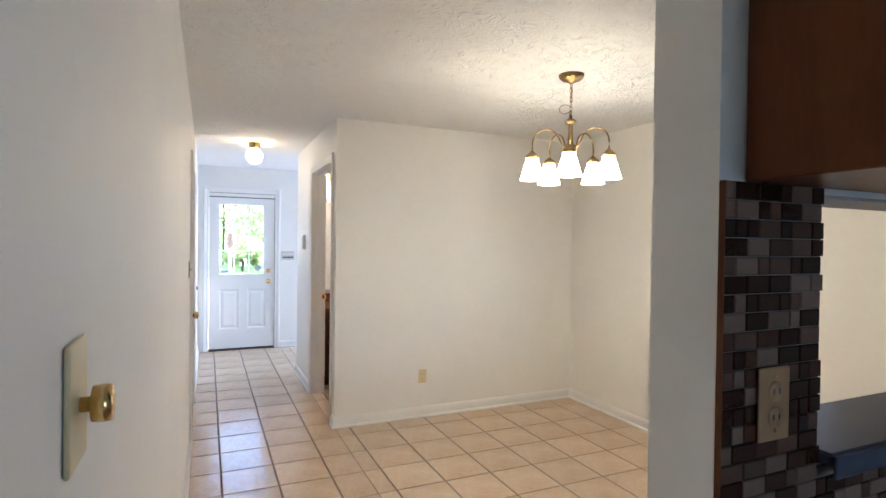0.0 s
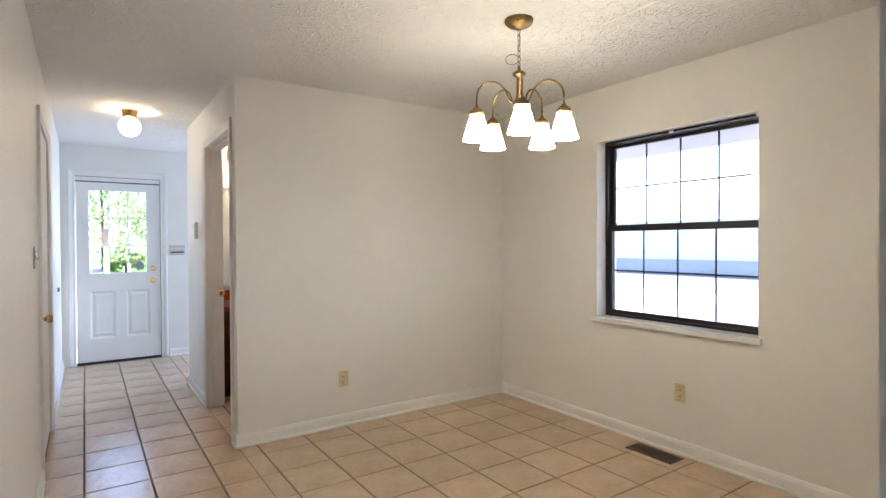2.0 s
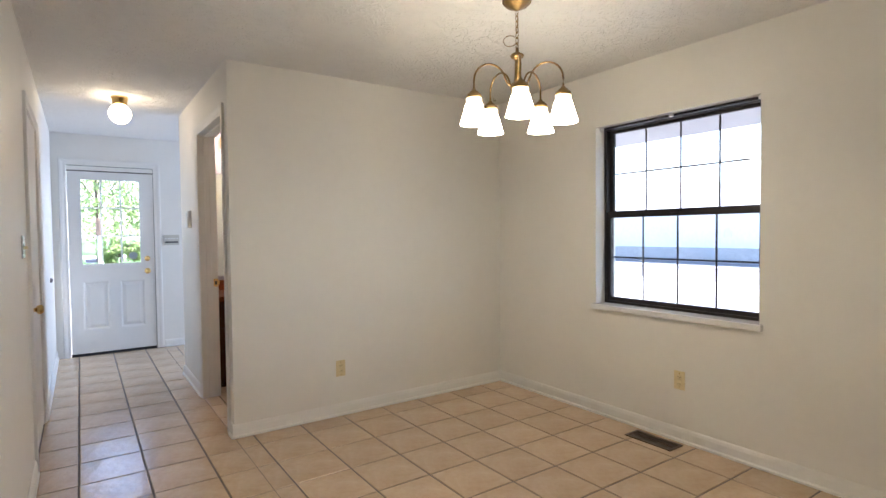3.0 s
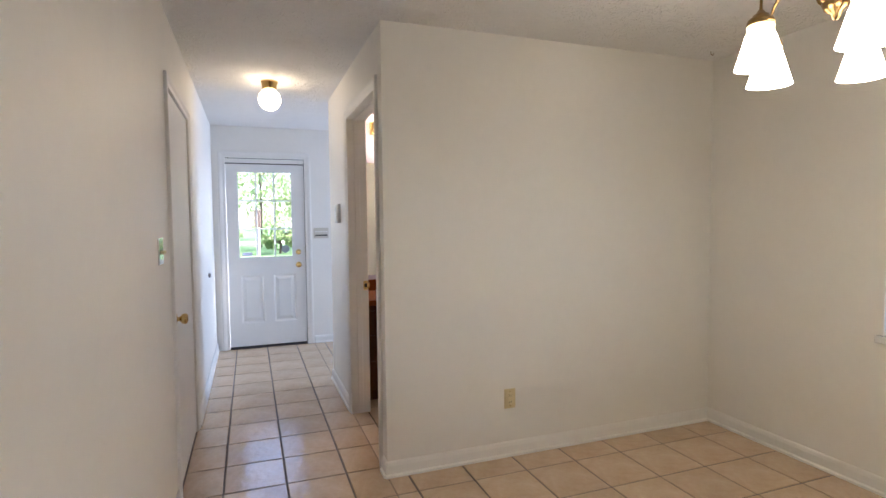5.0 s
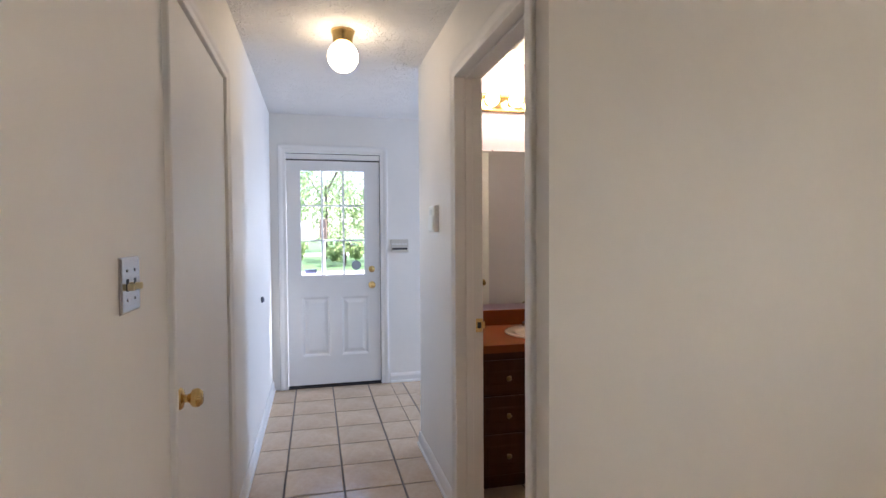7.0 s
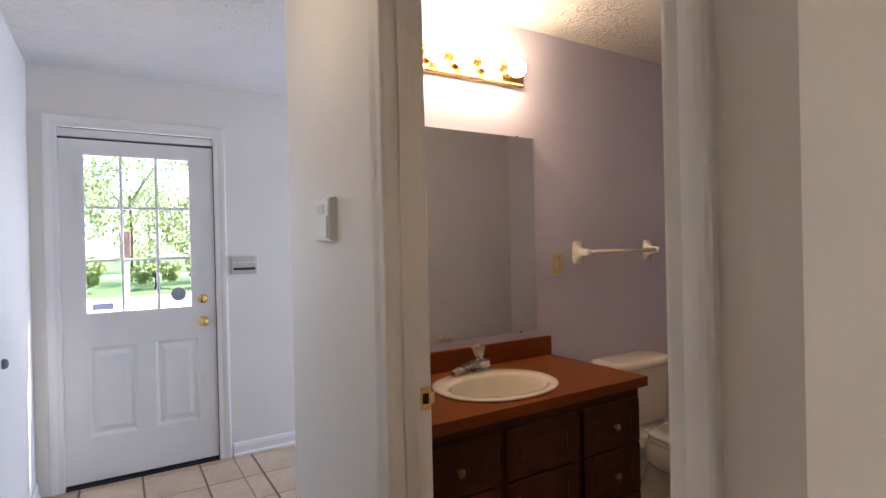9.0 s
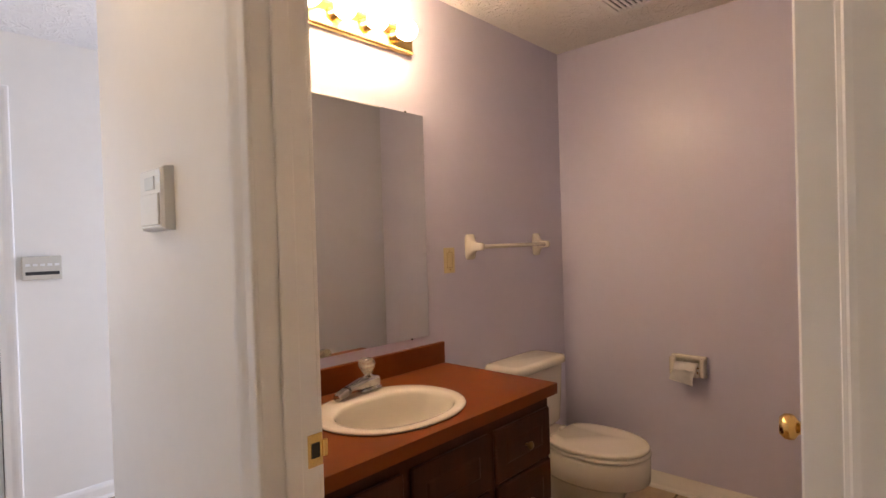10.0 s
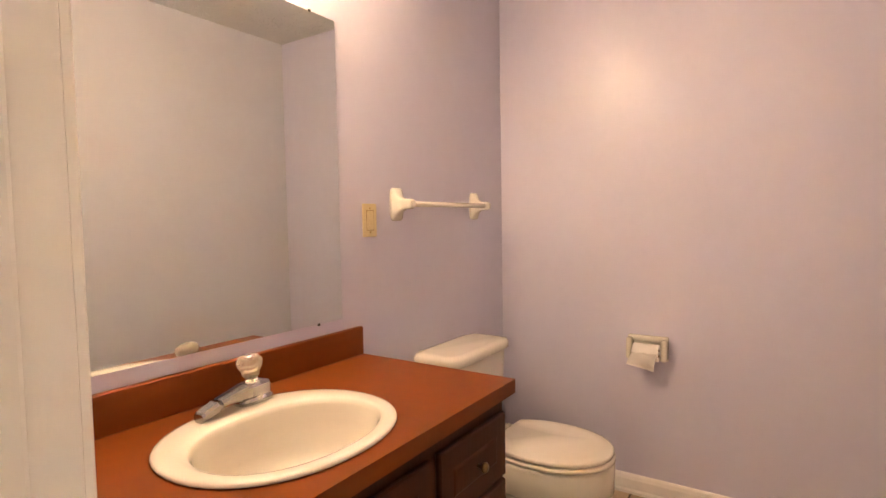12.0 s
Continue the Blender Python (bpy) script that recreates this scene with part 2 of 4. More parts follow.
def holed(axis, lo, hi, u0, u1, v0, v1, holes=()):
    """A wall slab across axis ('x' or 'y') from lo to hi, over u (the other level axis) and z, with openings (u0, u1, v0, v1) right through it."""
    us = sorted({u0, u1, *[h[0] for h in holes], *[h[1] for h in holes]})
    vs = sorted({v0, v1, *[h[2] for h in holes], *[h[3] for h in holes]})
    solid = {}
    for i in range(len(us) - 1):
        for j in range(len(vs) - 1):
            cu, cv = (us[i] + us[i + 1]) / 2, (vs[j] + vs[j + 1]) / 2
            solid[i, j] = not any(h[0] < cu < h[1] and h[2] < cv < h[3] for h in holes)
    bm = bmesh.new()
    put = {}

    def vert(u, w, v):
        key = (u, w, v)
        if key not in put:
            put[key] = bm.verts.new((w, u, v) if axis == "x" else (u, w, v))
        return put[key]

    for (i, j), s in solid.items():
        if not s:
            continue
        a, b, c, d = us[i], us[i + 1], vs[j], vs[j + 1]
        bm.faces.new((vert(a, lo, c), vert(b, lo, c), vert(b, lo, d), vert(a, lo, d)))
        bm.faces.new((vert(a, hi, c), vert(a, hi, d), vert(b, hi, d), vert(b, hi, c)))
        for di, dj, q in ((-1, 0, ((a, c), (a, d))), (1, 0, ((b, c), (b, d))), (0, -1, ((a, c), (b, c))), (0, 1, ((a, d), (b, d)))):
            if not solid.get((i + di, j + dj), False):
                (p, r), (s2, t2) = q
                bm.faces.new((vert(p, lo, r), vert(s2, lo, t2), vert(s2, hi, t2), vert(p, hi, r)))
    return bm


def setting(name, bm, material, label, category=""):
    return tagged(part(name, bm, material), label, category or name.split("_")[0], kind="structure")


def profile_run(name, p0, p1, inward, section, material, label, category="baseboard"):
    """A moulding with the given (depth, height) section from p0 to p1; inward is the level direction away from the wall."""
    bm = bmesh.new()
    a, b, n = Vector(p0), Vector(p1), Vector(inward)
    rows = [[bm.verts.new(p + n * d + Vector((0, 0, h))) for d, h in section] for p in (a, b)]
    k = len(section)
    for i in range(k):
        bm.faces.new((rows[0][i], rows[0][(i + 1) % k], rows[1][(i + 1) % k], rows[1][i]))
    bm.faces.new(rows[0])
    bm.faces.new(rows[1])
    return setting(name, bm, material, label, category)


# ---------------------------------------------------------------- plan
XL, XH, XHB = 0.080, 1.115, 1.222          # hall: west wall, east wall, its bathroom face
YN, YNB = 4.325, 4.42                       # dining room's north wall, its bathroom face
XE, XB = 3.385, 3.45                        # east walls of dining room and bathroom
YM, YF = 6.075, 6.27                       # mirror wall, its foyer face
YD = 7.77                                  # front wall
CEIL = 2.44
PY0, PY1, PX = 0.757, 0.887, 0.894         # partition to the kitchen
YS = -1.8
WIN = (2.15, 3.265, 0.795, 2.06)
BDOOR = (4.485, 5.343, 2.115)
CDOOR = (4.485, 5.415, 2.065)

setting("wall_west", holed("x", XL - 0.12, XL, YS - 0.12, YD + 0.15, 0, CEIL, [(CDOOR[0], CDOOR[1], -0.01, CDOOR[2])]), M_WALL, "cream painted drywall wall along the hallway")
setting("wall_north_dining", holed("y", YN, YNB, XH, XE, 0, CEIL), M_WALL, "plain cream painted dining room wall")
setting("wall_east_dining", holed("x", XE, XE + 0.22, YS - 0.12, YNB, 0, CEIL, [WIN]), M_WALL, "cream painted wall with a double-hung window")
setting("wall_hall_east", holed("x", XH, XHB, YNB, YF, 0, CEIL, [(BDOOR[0] - 0.02, BDOOR[1] + 0.02, -0.01, BDOOR[2] + 0.02)]), M_WALL, "cream painted hallway wall with the bathroom doorway")
setting("wall_front", holed("y", YD, YD + 0.15, XL, 5.1, 0, CEIL, [(0.19, 1.065, -0.01, 2.125)]), M_WALL, "painted entry wall around the front door")
setting("wall_foyer", holed("y", YM + 0.012, YF, XHB, 5.1, 0, CEIL), M_WALL, "painted wall between foyer and bathroom")
setting("wall_living_east", holed("x", 5.0, 5.1, YF, YD, 0, CEIL, [(6.7, 7.7, 0.5, 2.15)]), M_WALL, "painted living room wall with a tall window opening")
setting("wall_partition", holed("y", PY0, PY1, PX, XE, 0, CEIL, [(1.135, 2.7, 1.104, 1.562)]), M_WALL, "short partition wall with a pass-through to the kitchen")
setting("wall_south_kitchen", holed("y", YS - 0.12, YS, XL, XE, 0, CEIL, [(0.9, 1.9, 1.0, 2.0)]), M_WALL, "kitchen wall with a window opening")
setting("wall_bath_north", holed("y", YM, YM + 0.012, XHB + 0.012, XB, 0, CEIL), M_BATH, "lavender painted bathroom wall")
setting("wall_bath_east", holed("x", XB, XB + 0.13, YNB, YM + 0.012, 0, CEIL), M_BATH, "lavender painted bathroom wall")
setting("wall_bath_south", holed("y", YNB, YNB + 0.012, XHB + 0.012, XB, 0, CEIL), M_GREYWALL, "pale grey painted bathroom wall behind the door")
setting("wall_bath_west", holed("x", XHB, XHB + 0.012, YNB, YM + 0.012, 0, CEIL, [(BDOOR[0] - 0.02, BDOOR[1] + 0.02, -0.01, BDOOR[2] + 0.02)]), M_BATH, "lavender painted bathroom wall beside the door")
slab = box(XL - 0.12, 5.1, YS - 0.12, YD + 0.15, CEIL, CEIL + 0.12)
tube([(2.482 + 0.004 * math.sin(7 * k), 1.0 + 0.15 * k, CEIL + 0.0015 + 0.0008 * math.sin(5 * k)) for k in range(11)], 0.0085, 10, slab)   # taped seam standing proud
setting("ceiling", slab, M_CEIL, "white ceiling with stomped plaster texture")
floor = setting("floor", box(XL - 0.12, 5.1, YS - 0.12, YD + 0.15, -0.12, -0.004), M_GROUT, "tiled floor with dark grout joints")
# unseen box behind the closed closet door, added to block daylight at its gaps
closet = box(XL - 0.80, XL - 0.75, 4.2, 6.0, -0.12, CEIL)
for y0, y1 in ((4.2, 4.25), (5.95, 6.0)):
    box(XL - 0.75, XL - 0.12, y0, y1, -0.12, CEIL, 0.0, closet)
for z0, z1 in ((-0.12, -0.004), (CEIL, CEIL + 0.12)):
    box(XL - 0.80, XL - 0.12, 4.2, 6.0, z0 if z0 < 0 else z0 + 0.001, z1, 0.0, closet)
setting("closet_walls", closet, M_WALL, "unseen closet walls added to keep daylight out of the door gaps", "wall")

BASE = [(0, 0), (0.022, 0), (0.022, 0.012), (0.014, 0.02), (0.013, 0.062), (0.009, 0.078), (0.004, 0.086), (0, 0.086)]
W = "white painted wooden baseboard along the wall"
profile_run("baseboard_1", (XH - 0.013, YN, 0), (XE, YN, 0), (0, -1, 0), BASE, M_TRIM, W)
profile_run("baseboard_2", (XE, PY1, 0), (XE, YN, 0), (-1, 0, 0), BASE, M_TRIM, W)
profile_run("baseboard_3", (XH, YN - 0.013, 0), (XH, BDOOR[0] - 0.075, 0), (-1, 0, 0), BASE, M_TRIM, W)
profile_run("baseboard_4", (XH, BDOOR[1] + 0.075, 0), (XH, YF + 0.013, 0), (-1, 0, 0), BASE, M_TRIM, W)
profile_run("baseboard_5", (XL, CDOOR[1] + 0.07, 0), (XL, YD, 0), (1, 0, 0), BASE, M_TRIM, W)
profile_run("baseboard_6", (XL, 1.0, 0), (XL, CDOOR[0] - 0.07, 0), (1, 0, 0), BASE, M_TRIM, W)
profile_run("baseboard_7", (1.125, YD, 0), (5.0, YD, 0), (0, -1, 0), BASE, M_TRIM, W)
profile_run("baseboard_8", (XB, YNB + 0.012, 0), (XB, YM, 0), (-1, 0, 0), BASE, M_TRIM, "cream painted bathroom baseboard")
profile_run("baseboard_9", (2.375, YM, 0), (XB, YM, 0), (0, -1, 0), BASE, M_TRIM, "cream painted bathroom baseboard")
profile_run("baseboard_10", (PX - 0.013, PY1, 0), (XE, PY1, 0), (0, 1, 0), BASE, M_TRIM, W)


CASING = [(0.0, 0.0), (0.0, 0.007), (0.03, 0.0095), (0.10, 0.0105), (0.38, 0.011), (0.46, 0.0125), (0.60, 0.0155), (0.74, 0.0175), (0.90, 0.018), (0.97, 0.0165), (1.0, 0.013), (1.0, 0.0)]


def casing(name, axis, wall, out, a, b, top, width, label):
    """Moulded door casing, mitred at the corners, round an opening from a to b."""
    root = tagged(thing(name, Matrix(), label, "trim"), kind="structure")
    for k in range(3):
        bm = bmesh.new()
        ends = ([], [])
        for f, dep in CASING:
            o, w = f * width, wall + out * dep
            if k == 0:
                pts = ((a - o, 0.0), (a - o, top + o))
            elif k == 1:
                pts = ((b + o, 0.0), (b + o, top + o))
            else:
                pts = ((a - o, top + o), (b + o, top + o))
            for e, (u, z) in zip(ends, pts):
                e.append(bm.verts.new((w, u, z) if axis == "x" else (u, w, z)))
        n = len(CASING)
        for i in range(n):
            bm.faces.new((ends[0][i], ends[0][(i + 1) % n], ends[1][(i + 1) % n], ends[1][i]))
        bm.faces.new(ends[0])
        bm.faces.new(ends[1])
        part("casing_board", bm, M_TRIM, root)
    return root


casing("door_casing_1", "x", XH, -1, BDOOR[0], BDOOR[1], BDOOR[2], 0.068, "white painted casing around the bathroom doorway")
casing("door_casing_2", "x", XHB + 0.012, 1, BDOOR[0], BDOOR[1], BDOOR[2], 0.06, "white painted casing inside the bathroom doorway")
casing("door_casing_3", "x", XL, 1, CDOOR[0], CDOOR[1], CDOOR[2], 0.055, "white painted casing around the closet door")
casing("door_casing_4", "y", YD, -1, 0.214, 1.04, 2.10, 0.07, "white painted casing around the front door")

# door jambs of the bathroom
jamb = tagged(thing("door_jamb", Matrix(), "white painted wooden bathroom door jamb with stop", "trim"), kind="structure")
part("jamb_board", box(XH, XHB + 0.012, BDOOR[0] - 0.02, BDOOR[0], 0, BDOOR[2], 0.001), M_TRIM, jamb)
part("jamb_board", box(XH, XHB + 0.012, BDOOR[1], BDOOR[1] + 0.02, 0, BDOOR[2], 0.001), M_TRIM, jamb)
part("jamb_head", box(XH, XHB + 0.012, BDOOR[0] - 0.02, BDOOR[1] + 0.02, BDOOR[2], BDOOR[2] + 0.02, 0.001), M_TRIM, jamb)
part("door_stop_strip", box(XH + 0.04, XH + 0.078, BDOOR[1] - 0.009, BDOOR[1], 0, BDOOR[2] - 0.009, 0.004, seg=2), M_TRIM, jamb)
part("door_stop_strip", box(XH + 0.04, XH + 0.078, BDOOR[0], BDOOR[0] + 0.009, 0, BDOOR[2] - 0.009, 0.004, seg=2), M_TRIM, jamb)
part("door_stop_strip", box(XH + 0.04, XH + 0.078, BDOOR[0], BDOOR[1], BDOOR[2] - 0.011, BDOOR[2], 0.002), M_TRIM, jamb)
strike = part("strike_plate", box(XH + 0.092, XH + 0.126, BDOOR[1] - 0.0025, BDOOR[1], 0.90, 0.965, 0.001), M_BRASS, jamb, "brass strike plate")
part("strike_lip", box(XH + 0.125, XH + 0.137, BDOOR[1] - 0.006, BDOOR[1], 0.915, 0.95, 0.002), M_BRASS, strike)
part("strike_hole", box(XH + 0.100, XH + 0.118, BDOOR[1] - 0.0045, BDOOR[1] - 0.002, 0.918, 0.947), M_DARK, strike)


# ---------------------------------------------------------------- doors and window
def knob(parent, m, material=M_BRASS, r=0.027, name="door_knob", label="round brass knob"):
    """A door knob along local +z from the door's face."""
    k = part(name, lathe([(0, 0.062), (r * 0.7, 0.061), (r, 0.052), (r * 1.04, 0.043), (r * 0.95, 0.034), (r * 0.55, 0.027), (r * 0.42, 0.02), (r * 0.45, 0.008)], m, 24), material, parent, label, True)
    part("rose", lathe([(r * 0.45, 0.012), (r * 1.0, 0.009), (r * 1.2, 0.004), (r * 1.22, 0)], m, 24), material, k, "", True)
    return k


def front_door():
    d = tagged(thing("door_1", pose(0.214, YD, 0), "white steel front door with nine-pane glass and two raised panels", "door"), kind="structure")
    w, z0, z1 = 0.826, 0.025, 2.035
    gx0, gx1, gz0, gz1 = 0.120, 0.684, 1.010, 1.948
    panels = ((0.125, 0.37), (0.47, 0.715))
    slab = part("door_slab", holed("y", 0.012, 0.055, 0.003, w - 0.003, z0, z1, [(gx0, gx1, gz0, gz1)] + [(x0, x1, 0.28, 0.815) for x0, x1 in panels]), M_DOOR, d)
    for x0, x1 in panels:
        sec = [(0.0006, -0.040), (0.0006, -0.001), (0.010, -0.004), (0.020, -0.012), (0.028, -0.012), (0.058, -0.002)]
        part("raised_panel", loft([[Vector((x, 0.0125 - up, z)) for x, z in ((x0 + ins, 0.28 + ins), (x1 - ins, 0.28 + ins), (x1 - ins, 0.815 - ins), (x0 + ins, 0.815 - ins))] for ins, up in sec]), M_DOOR, d)
    fr = part("glass_frame", holed("y", 0.0, 0.012, gx0 - 0.022, gx1 + 0.022, gz0 - 0.022, gz1 + 0.022, [(gx0 + 0.004, gx1 - 0.004, gz0 + 0.004, gz1 - 0.004)]), M_DOOR, d)
    for i in (1, 2):
        x = gx0 + (gx1 - gx0) * i / 3
        part("muntin", box(x - 0.008, x + 0.008, 0.008, 0.03, gz0, gz1, 0.003), M_DOOR, d)
    for i in (1, 2):
        z = gz0 + (gz1 - gz0) * i / 3
        for j in range(3):
            xa, xb = (gx0 + (gx1 - gx0) * (j + q) / 3 for q in (0, 1))
            part("muntin", box(xa + 0.008, xb - 0.008, 0.008, 0.03, z - 0.008, z + 0.008, 0.003), M_DOOR, d)
    g = part("pane", box(gx0, gx1, 0.034, 0.038, gz0, gz1), M_GLASS, d, "clear door glass")
    g.visible_shadow = False
    part("sticker", box(gx0 + 0.03, gx0 + 0.135, 0.0315, 0.0335, gz0 + 0.018, gz0 + 0.055), mat("sticker_blue", (0.25, 0.27, 0.45), 0.6), d, "small blue printed sticker")
    part("sticker", lathe([(0, 0), (0.045, 0), (0.045, 0.002), (0, 0.002)], pose(gx1 - 0.075, 0.0335, gz0 + 0.085, 90), 8), mat("sticker_grey", (0.35, 0.40, 0.46), 0.6), d, "grey octagonal alarm sticker")
    knob(d, pose(0.748, 0.012, 0.912, 90))
    b = part("deadbolt", lathe([(0, 0.014), (0.02, 0.013), (0.028, 0.007), (0.03, 0)], pose(0.748, 0.012, 1.057, 90), 24), M_BRASS, d, "brass deadbolt thumb turn", True)
    part("thumb_turn", box(0.743, 0.753, -0.022, -0.002, 1.039, 1.075, 0.003), M_BRASS, b)
    for z in (0.25, 1.02, 1.82):
        part("hinge", lathe([(0, -0.05), (0.006, -0.05), (0.006, 0.05), (0, 0.05)], pose(-0.002, 0.006, z), 10), M_TRIM, d)
    part("door_sweep", box(0.003, w - 0.003, 0.008, 0.05, 0.008, z0), M_DARK, d, "dark rubber door sweep")
    part("head_board", box(0.0, w, 0.004, 0.1, 2.048, 2.10, 0.002), M_TRIM, d)
    # dark strips paint the shade in the gaps above and beside the door
    part("gap_shade_strip", box(0.0, w, 0.03, 0.1, 2.036, 2.048), M_DARK, d)
    part("gap_shade_strip", box(0.002, w - 0.002, 0.0005, 0.004, 2.0925, 2.0975), M_DARK, d)
    part("gap_shade_strip", box(w - 0.003, w + 0.0025, 0.0012, 0.010, 0.02, 2.092), M_DARK, d)
    part("jamb_board", box(-0.022, 0.0, 0.002, 0.15, 0, 2.1), M_TRIM, d)
    part("jamb_board", box(w, w + 0.022, 0.002, 0.15, 0, 2.1), M_TRIM, d)
    part("threshold", box(0, w, -0.01, 0.15, 0, 0.01, 0.003), M_BRONZE, d, "dark metal threshold")


front_door()


def closet_door():
    d = tagged(thing("door_2", pose(XL, CDOOR[0], 0), "flat white painted closet door, closed, with brass knob", "door"), kind="structure")
    w = CDOOR[1] - CDOOR[0]
    part("door_slab", box(-0.04, -0.004, 0.004, w - 0.004, 0.012, CDOOR[2] - 0.004, 0.002), M_TRIM, d)
    knob(d, pose(-0.004, 0.07, 0.905, 0, 90, 0), r=0.026)
    for z in (0.2, 1.06, 1.86):
        part("hinge", lathe([(0, -0.045), (0.006, -0.045), (0.006, 0.045), (0, 0.045)], pose(0.004, w - 0.001, z), 10), M_TRIM, d, "painted-over hinge")


closet_door()


def bath_door():
    d = tagged(thing("door_3", pose(XHB + 0.016, BDOOR[0] + 0.014, 0, 0, 0, 7.2), "white painted bathroom door standing open, brass knobs", "door"), kind="structure")
    w = 0.775
    part("door_slab", box(0.0, w, -0.0, 0.035, 0.012, BDOOR[2] - 0.005, 0.002), M_DOOR, d)
    knob(d, pose(w - 0.065, 0.035, 0.93, -90), r=0.026)
    knob(d, pose(w - 0.065, 0.0, 0.93, 90), r=0.026)
    part("latch_plate", box(w - 0.001, w + 0.0015, 0.006, 0.029, 0.902, 0.958), M_BRASS, d, "brass latch plate")
    for z in (0.2, 1.03, 1.85):
        part("hinge", lathe([(0, -0.045), (0.006, -0.045), (0.006, 0.045), (0, 0.045)], pose(-0.006, -0.004, z), 10), M_BRASS, d, "brass hinge")


bath_door()


def dining_window():
    y0, y1, z0, z1 = WIN
    d = tagged(thing("window_1", pose(XE, y0, z0), "dark bronze aluminium single-hung window with grilles and white marble sill", "window"), kind="structure")
    w, h = y1 - y0, z1 - z0
    fx0, fx1 = 0.095, 0.175
    part("window_frame", holed("x", fx0, fx1, 0, w, 0.0, h, [(0.022, w - 0.022, 0.022, h - 0.02)]), M_BRONZE, d)
    mid = h * 0.505
    for name, za, zb, xa in (("upper_sash", mid - 0.02, h - 0.02, 0.137), ("lower_sash", 0.022, mid + 0.025, 0.103)):
        s = part(name, holed("x", xa, xa + 0.025, 0.022, w - 0.022, za, zb, [(0.05, w - 0.05, za + 0.028, zb - (0.045 if name == "lower_sash" else 0.022))]), M_BRONZE, d)
        ga, gb, gc, gd = 0.05, w - 0.05, za + 0.028, zb - (0.045 if name == "lower_sash" else 0.022)
        p = part("pane", box(xa + 0.010, xa + 0.014, ga, gb, gc, gd), M_GLASS, s, "clear window glass")
        p.visible_shadow = False
        for i in (1, 2, 3):
            y = ga + (gb - ga) * i / 4
            part("grille_bar", box(xa + 0.016, xa + 0.024, y - 0.006, y + 0.006, gc, gd, 0.002), M_BRONZE, s)
        z = (gc + gd) / 2
        part("grille_bar", box(xa + 0.025, xa + 0.032, ga, gb, z - 0.006, z + 0.006, 0.002), M_BRONZE, s)
    part("window_sill", box(-0.03, fx0, -0.02, w + 0.025, -0.034, 0.004, 0.004), M_STONE, d, "white marble window sill")
    part("rail_lock", box(0.083, 0.103, w / 2 - 0.03, w / 2 + 0.03, mid + 0.0, mid + 0.02, 0.003), M_BRONZE, d)
    rod = part("head_rail", box(0.055, 0.094, 0.004, w - 0.004, h - 0.018, h - 0.002, 0.003), M_BRONZE, d, "dark blind bracket rail")
    for y in (0.02, w / 2, w - 0.02):
        part("bracket", box(0.037, 0.055, y - 0.012, y + 0.012, h - 0.022, h - 0.001, 0.002), M_WHITEP, rod)


dining_window()


def kitchen_window():
    d = tagged(thing("window_2", pose(0.9, YS, 1.0), "dark bronze framed kitchen window", "window"), kind="structure")
    part("window_frame", holed("y", -0.09, -0.03, 0, 1.0, 0, 1.0, [(0.04, 0.48, 0.04, 0.96), (0.52, 0.96, 0.04, 0.96)]), M_BRONZE, d)
    for x in (0.04, 0.52):
        p = part("pane", box(x, x + 0.44, -0.062, -0.058, 0.04, 0.96), M_GLASS, d)
        p.visible_shadow = False


kitchen_window()


